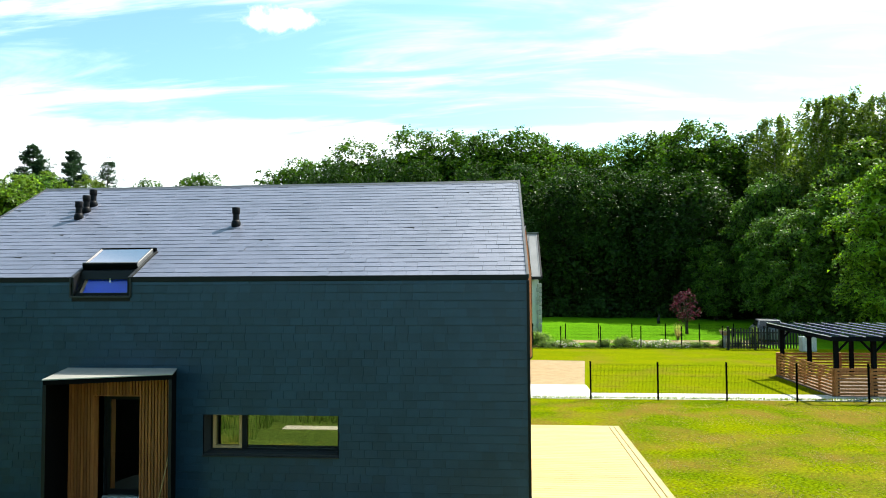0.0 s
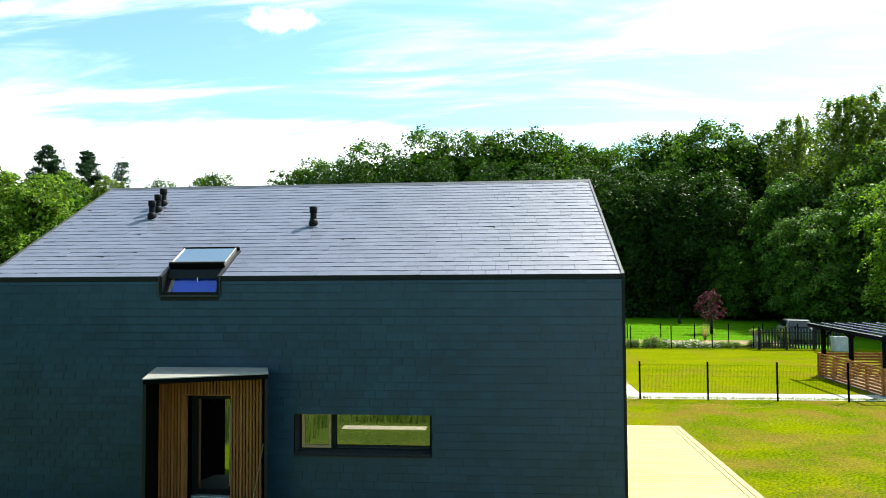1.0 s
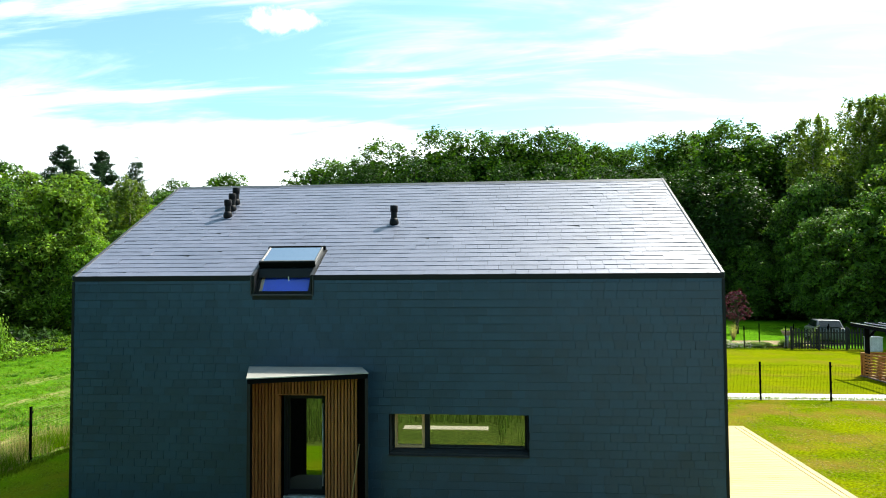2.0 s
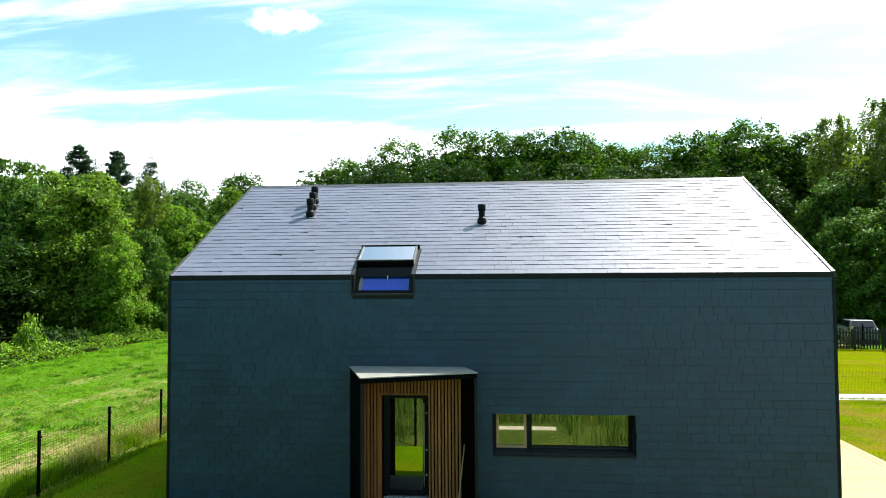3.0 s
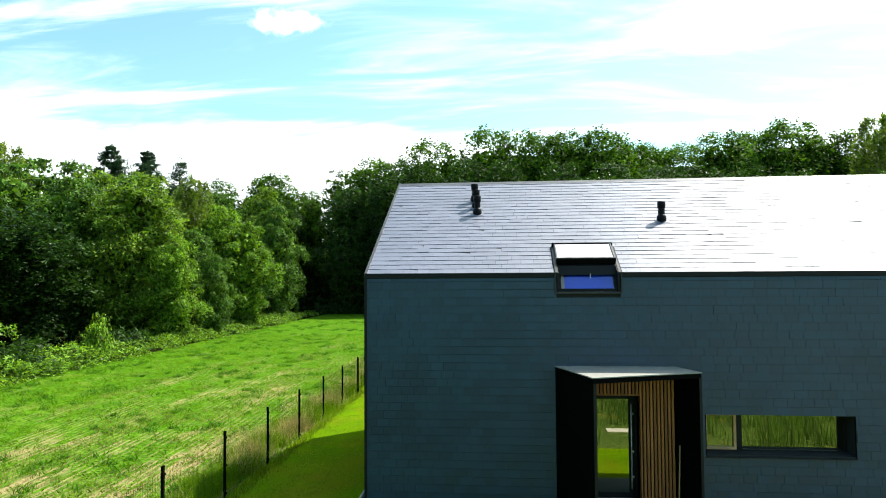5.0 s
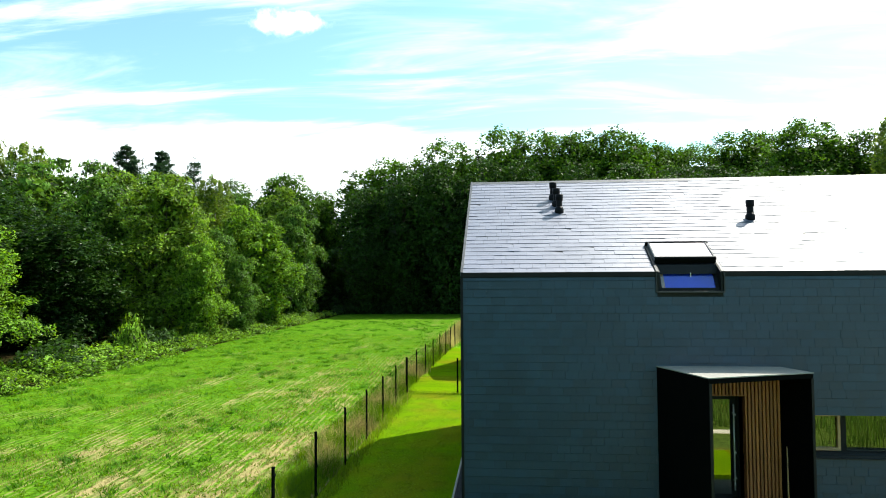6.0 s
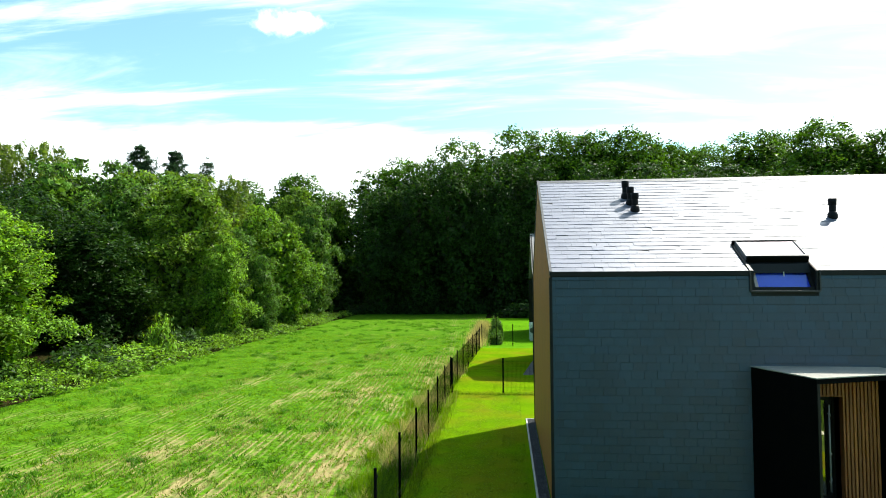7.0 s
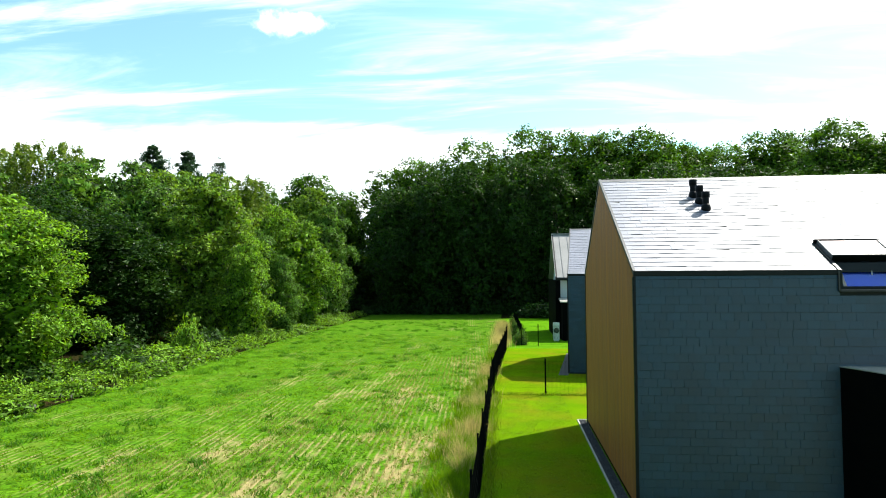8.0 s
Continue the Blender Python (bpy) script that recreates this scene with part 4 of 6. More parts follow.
    part("crown", stuff_mesh("crown", v, f, mat), None, root)
    return root


def birch_tree(seed, h, r, leaves, leaf, mat):
    """A slim tree with hanging strands of small leaves."""
    rng = np.random.default_rng(seed)
    root = thing("birch_tree", (0, 0, 0), "slim birch with drooping light green strands", "tree", "trees at the edge of the wood")
    b = Build()
    b.tube([(0, 0, 0), (0.1, 0, h * 0.4), (0, 0.15, h * 0.75), (0.05, 0, h * 0.98)], [0.16, 0.12, 0.06, 0.012], 7)
    cs = []
    boughs, hang = 60, 8
    n = leaves // (boughs * hang)
    for k in range(boughs):
        q = 0.30 + 0.69 * ((k + rng.uniform(0, 1)) / boughs) ** 0.9
        z = h * q
        reach = r * (0.14 + 0.86 * math.sin(math.pi * min(1, max(0, (1.02 - q) / 0.80)) ** 0.75)) * rng.uniform(0.55, 1.0)
        a = k * 2.4 + rng.uniform(-0.5, 0.5)
        foot = np.array([0, 0, z - 0.55 * reach])
        tip = np.array([math.cos(a) * reach, math.sin(a) * reach, z])
        mid = foot * 0.45 + tip * 0.55 + np.array([0, 0, 0.12 * reach])
        b.tube([tuple(foot), tuple(mid), tuple(tip)], [0.035, 0.022, 0.008], 4, False)
        for j in range(hang):
            g = rng.uniform(0.25, 1.0)
            start = foot * (1 - g) ** 2 + 2 * g * (1 - g) * mid + g * g * tip + rng.normal(size=3) * 0.16
            drop = rng.uniform(0.7, 3.0) * (h / 20) * (1.25 - 0.7 * q)
            f = rng.uniform(-0.08, 1, n)
            cs.append(start + np.stack([math.cos(a) * f * 0.25, math.sin(a) * f * 0.25, -f * drop], 1) + rng.normal(size=(n, 3)) * np.array([0.10, 0.10, 0.10]))
    m = leaves // 5
    q = rng.uniform(0.2, 0.85, m)
    a, s = rng.uniform(0, 6.283, m), r * 0.5 * np.sqrt(rng.uniform(0, 1, m)) * np.sin(np.pi * q)
    cs.append(np.stack([np.cos(a) * s, np.sin(a) * s, h * q], 1))
    cs = np.concatenate(cs)
    part("trunk", b, BIRCH_BARK, root, "white birch bark", True)
    v, f = leaf_quads(cs, rng.normal(size=cs.shape) + np.array([0, 0, 0.3]), leaf, rng)
    part("crown", stuff_mesh("crown", v, f, mat), None, root)
    return root


def pine_tree(seed, h, r, needles, leaf, mat, slim=False):
    """A tall pine: bare stem below, ragged whorls of upturned branches with needle pads above."""
    rng = np.random.default_rng(seed)
    root = thing("pine_tree", (0, 0, 0), "slim dark pine with a pointed ragged top" if slim else "dark tall pine with ragged branches", "tree", "trees at the edge of the wood")
    b = Build()
    b.tube([(0, 0, 0), (0.15, 0.1, h * 0.5), (0.05, 0, h * 0.8), (0, 0, h * 0.985)], [0.24, 0.17, 0.09, 0.02], 8)
    pads, ways, sizes = [np.array([0, 0, h * 0.985])], [np.array([0, 0, 1.0])], [0.2]
    z = h * 0.50
    while z < h * 0.975:
        q = min(1.0, (h - z) / (h * 0.42))
        for k in range(6):
            a = rng.uniform(0, 6.283)
            reach = r * (0.03 + 0.92 * q ** (1.0 if slim else 0.8)) * rng.uniform(0.45, 1.0)
            tip = np.array([math.cos(a) * reach, math.sin(a) * reach, z + 0.22 * reach])
            foot = np.array([0, 0, z - 0.1 * reach])
            b.tube([tuple(foot), tuple(foot * 0.4 + tip * 0.6 - np.array([0, 0, 0.12 * reach])), tuple(tip)], [0.05, 0.03, 0.01], 4, False)
            for j in range(2 + int(9 * reach / r)):
                g = rng.uniform(0.15, 1.05)
                pads.append(foot * (1 - g) + tip * g + rng.normal(size=3) * np.array([0.3, 0.3, 0.28]) * reach * 0.4)
                ways.append(np.array([math.cos(a) * 0.7, math.sin(a) * 0.7, 0.8]))
                sizes.append(0.13 + 0.33 * rng.uniform(0.5, 1.0) * min(1.0, reach / 1.6))
        z += h * rng.uniform(0.014, 0.034)
    pads, ways, sizes = np.array(pads), np.array(ways), np.array(sizes)
    pick = rng.integers(0, len(pads), needles)
    f = rng.uniform(0, 1, (needles, 1))
    p = pads[pick] + (ways[pick] * f * 1.3 + rng.normal(size=(needles, 3)) * np.array([0.8, 0.8, 0.55]) * (1 - 0.6 * f)) * sizes[pick][:, None]
    part("trunk", b, BARK, root, "", True)
    v, f = leaf_quads(p, rng.normal(size=p.shape) + np.array([0, 0, 0.4]), leaf, rng, 0.3)
    part("crown", stuff_mesh("crown", v, f, mat), None, root)
    return root


def bush(seed, r, leaves, leaf, mat, name="bush", label="dense green bush at the edge of the field", group="bushes at the edge of the field"):
    rng = np.random.default_rng(seed)
    root = thing(name, (0, 0, 0), label, "bush", group)
    b = Build()
    for k in range(7):
        a = k * 0.9
        b.tube([(0, 0, 0), (math.cos(a) * r * 0.3, math.sin(a) * r * 0.3, r * 0.5), (math.cos(a) * r * 0.6, math.sin(a) * r * 0.6, r * rng.uniform(0.6, 1.0))], [0.03, 0.02, 0.008], 4, False)
    part("stems", b, BARK, root)
    clumps = 26
    d = ball(rng, clumps)
    d[:, 2] = np.abs(d[:, 2])
    cc = d * r * rng.uniform(0.45, 1.0, clumps)[:, None] * np.array([1, 1, 0.95])
    pick = rng.integers(0, clumps, leaves)
    p = cc[pick] + rng.normal(size=(leaves, 3)) * r * np.array([0.2, 0.2, 0.16])
    p[:, 2] = np.abs(p[:, 2]) + 0.02
    v, f = leaf_quads(p, p * 0.5 / r + np.array([0, 0, 0.5]) + rng.normal(size=p.shape) * 0.5, leaf, rng)
    v[:, 2] = np.maximum(v[:, 2], 0.01)
    part("foliage", stuff_mesh("foliage", v, f, mat), None, root)
    return root


PLANTED = set()


def plant(proto, x, y, sx, sz, turn, z=-0.03):
    """The first call sets the plant itself down, the others copies of it."""
    m = pose(x, y, z, 0, 0, turn) @ Matrix.Diagonal((sx, sx, sz, 1))
    if proto not in PLANTED:
        PLANTED.add(proto)
        proto.matrix_basis = m
        return proto
    c = copy_thing(proto, IDENT)
    c.matrix_basis = m
    return c


rt = random.Random(11)
# kinds 0 and 1 carry the shade-darkened leaves, 2 and 3 the lighter ones
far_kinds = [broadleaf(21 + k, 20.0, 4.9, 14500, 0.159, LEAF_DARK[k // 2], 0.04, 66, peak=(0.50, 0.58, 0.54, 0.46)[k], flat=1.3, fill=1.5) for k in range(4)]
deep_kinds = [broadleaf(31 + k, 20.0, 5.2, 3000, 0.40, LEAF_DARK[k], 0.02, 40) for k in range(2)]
near_kinds = [broadleaf(41 + k, 12.0, 4.0, 22500, 0.098, LEAF[k], 0.02, 42, peak=(0.40, 0.34, 0.45, 0.30)[k], size=0.95) for k in range(4)]
right_kinds = [broadleaf(45 + k, 12.0, 4.0, 24000, 0.102, (LEAF[3], LEAF[2])[k], 0.05, 42, peak=0.42, size=0.95) for k in range(2)]
mid_kinds = [broadleaf(51 + k, 12.0, 4.0, 11800, 0.125, LEAF[k], 0.03, 40, peak=0.45, size=0.98) for k in range(3)]
birch_kind = birch_tree(61, 20.0, 3.1, 14400, 0.115, LEAF_BIRCH)
airy_kind = broadleaf(72, 18.0, 3.5, 8000, 0.115, LEAF_DARK[1], 0.10, 44, label="airy open tree with branches showing against the sky", peak=0.6, size=0.62, core=0.0, limbs=40, open_crown=0.3)
pine_kind = pine_tree(71, 21.0, 3.7, 26000, 0.13, NEEDLE)
slim_pine = pine_tree(73, 21.0, 3.4, 12000, 0.12, NEEDLE, True)
# back row: x, y, height
for x, y, h in ((-43.4, 92.0, 19.8), (-27.5, 90.8, 21.3), (-30.9, 92.0, 20.0), (-22.6, 94.4, 20.2), (-18.2, 87.3, 23.2), (-13.8, 94.4, 22.1), (-10.5, 87.3, 24.6), (-6.4, 89.6, 24.3),
                (-3.3, 87.3, 23.6), (-0.4, 87.3, 24.1), (4.9, 87.3, 24.1), (8.7, 92.0, 22.8), (12.3, 94.4, 23.2), (18.2, 98.1, 23.8), (15.8, 92.0, 22.5), (20.6, 88.5, 23.8), (22.8, 77.8, 22.2), (25.5, 80.2, 22.8),
                (28.0, 77.8, 20.9), (30.5, 76.7, 20.6), (34.5, 75.5, 21.0), (38.2, 70.2, 21.0), (-49.1, 89.6, 18.7), (-54.3, 94.4, 18.2), (-26.1, 84.3, 14.3), (-19.5, 83.7, 15.9), (-12.5, 83.1, 15.3), (-6.5, 88.5, 17.0),
                (-0.5, 89.6, 16.0), (5.5, 90.8, 17.6), (11.0, 90.8, 16.5), (15.9, 87.3, 17.0), (22.2, 80.2, 15.0), (27.4, 74.3, 13.9), (30.6, 65.7, 15.1), (35.2, 62.3, 18.2), (-39.8, 87.3, 15.9), (41.0, 61.2, 19.8), (44.4, 54.6, 19.7), (38.9, 48.0, 15.4)):
    w = (h / 20.0) * rt.uniform(0.92, 1.15) if h > 16 else rt.uniform(0.75, 0.9)
    plant(rt.choice(far_kinds[2:] if h > 16 else far_kinds), x, y, w, h / 20.5, rt.uniform(0, 360))
for x, y, h in ((-26.0, 87.3, 20.2), (-22.3, 88.5, 21.2), (6.8, 92.0, 24.1), (2.4, 90.8, 23.6), (10.5, 94.4, 23.5), (14.1, 96.9, 23.3), (24.0, 90.8, 24.1)):
    plant(far_kinds[2 + int(x > 0)], x, y, 0.95, h / 20.5, rt.uniform(0, 360))
# front rows in shade-darkened leaves, for the dark below the crowns behind
for x, y, h in ((-28.0, 80.5, 15.5), (-23.2, 79.5, 17.5), (-18.0, 79.0, 18.3), (-13.0, 79.5, 18.8), (-8.0, 80.0, 18.5)):
    plant(far_kinds[int(-x) % 2], x, y, 0.9, h / 20.0, rt.uniform(0, 360))
for x, y, h in ((-1.5, 78.0, 17.5), (3.6, 75.5, 17.2), (8.6, 74.5, 16.6), (13.2, 73.5, 16.2), (17.6, 72.0, 15.8), (21.6, 69.0, 15.0)):
    plant(far_kinds[int(x + 2) % 2], x, y, 0.9, h / 20.0, rt.uniform(0, 360))
for x, y, h in ((-36.5, 97.0, 9.5), (-33.6, 98.5, 9.0), (-39.5, 98.0, 12.0)):
    plant(deep_kinds[1], x, y, 0.8, h / 20.0, rt.uniform(0, 360))
# deeper wood
for k in range(34):
    x = -62 + k * 3.3
    if -42 < x < -31:
        continue
    plant(rt.choice(deep_kinds), x + rt.uniform(-1.5, 1.5), 99 + rt.uniform(-1, 7) - max(0, x - 10) * 0.35, 1.0, rt.uniform(0.80, 0.92), rt.uniform(0, 360))
# right side, nearer the lawn
for x, y, h, w in ((25.8, 43.1, 11.6, 1.0), (25.8, 50.7, 11.3, 1.0), (24.9, 56.2, 10.1, 0.9), (26.3, 63.4, 14.1, 1.0), (30.5, 48.0, 13.4, 1.1), (31.3, 56.8, 16.1, 1.15), (22.2, 66.2, 8.0, 0.75), (34.5, 41.5, 13.3, 1.1), (29.7, 37.7, 10.2, 0.95)):
    plant(right_kinds[1 if y > 45 else 0] if x < 26.5 else rt.choice(mid_kinds), x, y, w, h / 12.0, rt.uniform(0, 360))
plant(far_kinds[2], 10.9, 83.0, 0.75, 15.4 / 20.0, 40)
plant(far_kinds[3], 7.8, 84.5, 0.75, 14.4 / 20.0, 140)
for x, y, h in ((29.8, 70.2, 21.4), (31.1, 63.4, 21.5), (32.6, 61.8, 21.5), (34.4, 59.5, 20.6), (36.6, 55.7, 20.8)):
    plant(birch_kind, x, y, 1.0, h / 20.0, rt.uniform(0, 360))
# left side along the field
for x, y, h, w, kind in ((-35.9, 27.0, 7.9, 0.80, 3), (-40.5, 28.5, 9.4, 0.95, 1), (-37.5, 20.5, 7.4, 0.85, 3), (-38.5, 14.0, 8.6, 1.0, 1), (-42.5, 21.0, 10.2, 1.0, 0),
                         (-36.5, 47.0, 12.7, 1.12, 0), (-41.3, 46.0, 12.4, 1.05, 2), (-40.2, 40.5, 8.8, 0.95, 4), (-33.2, 45.5, 8.0, 0.55, 3), (-31.9, 49.8, 6.5, 0.42, 2),
                         (-33.0, 58.2, 9.9, 0.86, 1), (-36.3, 60.5, 11.8, 0.85, 3), (-33.4, 68.5, 12.6, 0.80, 2), (-36.8, 74.0, 15.4, 1.0, 0), (-35.6, 53.5, 8.8, 0.72, 2),
                         (-49.8, 50.0, 14.6, 1.1, 2), (-46.3, 54.0, 15.2, 1.1, 2), (-43.2, 52.0, 13.9, 1.0, 0), (-47.0, 43.5, 11.2, 1.0, 4), (-43.8, 38.5, 9.8, 1.0, 4), (-43.2, 33.5, 9.8, 1.0, 1), (-51.0, 40.0, 13.0, 1.1, 2), (-49.0, 32.0, 11.0, 1.0, 0),
                         (-46.0, 63.0, 15.4, 1.2, 2), (-40.8, 65.0, 13.4, 1.0, 0), (-43.5, 77.0, 15.4, 1.1, 2), (-51.0, 70.0, 17.0, 1.2, 0), (-56.0, 61.0, 17.2, 1.2, 2)):
    # kind 4: shade-darkened leaves paint the dark gap between the trees
    if kind == 4:
        plant(far_kinds[1], x, y, w * 0.78, h / 20.0, rt.uniform(0, 360))
    else:
        plant(near_kinds[kind] if x > -41.5 else mid_kinds[kind % 3], x, y, w, h / 12.0, rt.uniform(0, 360))
for x, y, h in ((-55.4, 52.0, 16.9), (-52.9, 53.0, 17.0), (-38.7, 60.0, 14.6), (-58.0, 53.0, 16.6), (-61.5, 54.0, 16.2), (-40.5, 62.0, 13.8)):
    plant(birch_kind, x, y, 0.85, h / 20.0, rt.uniform(0, 360))
for x, y, h, kind in ((-60.8, 81.2, 22.5, pine_kind), (-58.4, 86, 22.6, pine_kind), (-55.5, 89.5, 22.2, slim_pine), (-63.5, 83, 20.5, slim_pine)):
    plant(kind, x, y, 1.42, h / 21.0, rt.uniform(0, 360))
plant(far_kinds[2], -41.8, 91.4, 1.0, 19.2 / 20.0, 200)
plant(far_kinds[3], -37.2, 92.5, 0.72, 17.0 / 20.0, 20)
plant(airy_kind, -32.0, 90.6, 1.0, 20.2 / 18.0, 70)
bushes = [bush(81 + k, 1.2, 1700, 0.092, (LEAF[1], LEAF[3], LEAF[1])[k]) for k in range(3)]
yy = 16.0
while yy < 73:
    for q in range(3):
        if rt.random() < (0.5, 0.25, 0.2)[q]:
            continue
        plant(rt.choice(bushes), -31.7 - 1.3 * q + rt.uniform(-0.5, 0.4), yy + rt.uniform(-0.6, 0.6), rt.uniform(0.6, 1.1), rt.uniform(0.28, 0.70) * (1.0, 1.35, 1.2)[q], rt.uniform(0, 360))
    yy += 1.55
for x, y, w, h in ((-32.6, 35.8, 0.7, 1.9), (-33.3, 36.6, 0.7, 1.4)):
    plant(bushes[1], x, y, w, h, rt.uniform(0, 360))
# bushes whose leaf colour is darkened to paint the shade low in the wood
shade_toned_bush = bush(84, 1.2, 1500, 0.11, LEAF_DARK[0], label="bush with the wood's shade put into its dark leaf colour")
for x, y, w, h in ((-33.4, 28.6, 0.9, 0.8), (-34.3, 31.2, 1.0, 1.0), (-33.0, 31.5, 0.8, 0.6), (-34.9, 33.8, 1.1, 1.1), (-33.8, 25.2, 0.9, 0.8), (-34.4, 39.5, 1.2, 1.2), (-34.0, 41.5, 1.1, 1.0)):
    plant(shade_toned_bush, x, y, w, h, rt.uniform(0, 360))
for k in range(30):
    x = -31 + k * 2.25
    plant(shade_toned_bush, x, (79.6 if x < -12 else 72.5 - max(0, x - 8) * 0.2) + rt.uniform(-0.8, 0.8), rt.uniform(1.0, 1.7), rt.uniform(0.9, 1.8), rt.uniform(0, 360))
# understorey inside the wood, and unseen trees added beyond the meadow for the reflections
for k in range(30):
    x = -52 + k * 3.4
    plant(shade_toned_bush, x, 92 + rt.uniform(-2, 2) - max(0, x - 5) * 0.5, rt.uniform(2.4, 3.4), rt.uniform(2.6, 4.4), rt.uniform(0, 360))
for k in range(9):
    plant(rt.choice(deep_kinds), -62 + k * 7.5 + rt.uniform(-2, 2), -62 + rt.uniform(-4, 4), 1.2, rt.uniform(0.6, 0.85), rt.uniform(0, 360))
for k in range(9):
    plant(rt.choice(deep_kinds), -58 + rt.uniform(-4, 4), 8 + k * 8.0, 1.0, rt.uniform(0.5, 0.62), rt.uniform(0, 360))
# unseen wood's edge added along the field behind, to darken the slate wall's left
for k in range(13):
    plant(rt.choice(deep_kinds), -37 + rt.uniform(-2, 2), -50 + k * 4.8, 1.0, rt.uniform(0.55, 0.75), rt.uniform(0, 360))


# ---- purple tree, garden plants ----
def purple_tree():
    root = broadleaf(91, 3.1, 1.05, 2600, 0.046, PURPLE, 0.28, 40, peak=0.36, size=0.62, core=0.0, limbs=26, open_crown=0.35, flat=1.4, label="small dark purple-leaved tree on the lawn")
    root.name = "purple_tree"
    tagged(root, group="garden plants")
    return root


plant(purple_tree(), 15.35, 51.8, 1.15, 1.08, 40)
rose = bush(92, 0.62, 1500, 0.05, LEAF[3], "rose_bush", "green rose bush with white flowers in the bed", "garden plants")
rng9 = np.random.default_rng(9)
pet = ball(rng9, 90) * 0.6
pet[:, 2] = np.abs(pet[:, 2]) + 0.06
pv, pf = leaf_quads(np.repeat(pet, 5, 0) + rng9.normal(size=(450, 3)) * 0.025, rng9.normal(size=(450, 3)), 0.045, rng9, 0.9)
tagged(part("flowers", stuff_mesh("flowers", pv, pf, FLOWER), None, rose, "white rose flowers"), kind="stuff")
for x, y, s in ((9.4, 42.6, 1.0), (10.3, 42.4, 0.9), (11.0, 42.7, 1.05), (11.6, 42.3, 0.7), (12.2, 42.5, 0.8), (4.4, 42.4, 0.9), (5.3, 42.6, 0.7)):
    plant(rose, x + 0.35, y, s * 0.9, s * 0.66, rt.uniform(0, 360), 0.0)
herb = bush(93, 0.6, 1800, 0.05, SILVER_LEAF, "garden_shrub", "soft green garden shrub in the bed", "garden plants")
for x, y, s, h in ((3.7, 42.3, 1.3, 1.2), (4.9, 43.0, 1.1, 1.3), (6.3, 42.5, 1.0, 0.8), (7.2, 42.6, 1.0, 1.5), (8.4, 42.6, 1.25, 2.0), (9.0, 43.0, 0.9, 1.6), (12.9, 42.5, 0.9, 1.1), (13.6, 42.8, 0.8, 0.9), (3.2, 44.5, 1.8, 2.3), (14.9, 43.0, 0.9, 1.4), (16.53, 42.6, 0.5, 3.6), (15.6, 43.2, 0.9, 1.6)):
    plant(herb, x + 0.35, y, s * 0.8, h * 0.56, rt.uniform(0, 360), 0.0)
setting("flower_bed", Build().box(2.6, 17.5, 41.62, 43.4, -0.1, 0.02), WOODLAND, "dark soil bed with garden plants", "flower bed")
setting("garden_path", Build().prism([(6.0, 45.0, -0.1), (19.0, 43.6, -0.1), (19.5, 46.6, -0.1), (6.0, 46.6, -0.1)], [(6.0, 45.0, 0.014), (19.0, 43.6, 0.014), (19.5, 46.6, 0.014), (6.0, 46.6, 0.014)]), SANDY, "sandy gravel path behind the flower bed", "path")
pampas = thing("pampas_grass", (13.0, 47.0, 0), "pale pampas grass tuft on the lawn", "plant", "garden plants")
pb = Build()
for k in range(60):
    a, l = k * 2.4, 0.35 + 0.38 * ((k * 7) % 10) / 10
    pb.add([(13.0 + math.cos(a) * 0.05, 47 + math.sin(a) * 0.05, 0), (13.0 + math.cos(a + 0.5) * 0.07, 47 + math.sin(a + 0.5) * 0.07, 0), (13.0 + math.cos(a) * l * 0.7, 47 + math.sin(a) * l * 0.7, 1.25 * (1.2 - 0.5 * l))], [(0, 1, 2)])
part("blades", pb, BLADE_DRY, pampas)


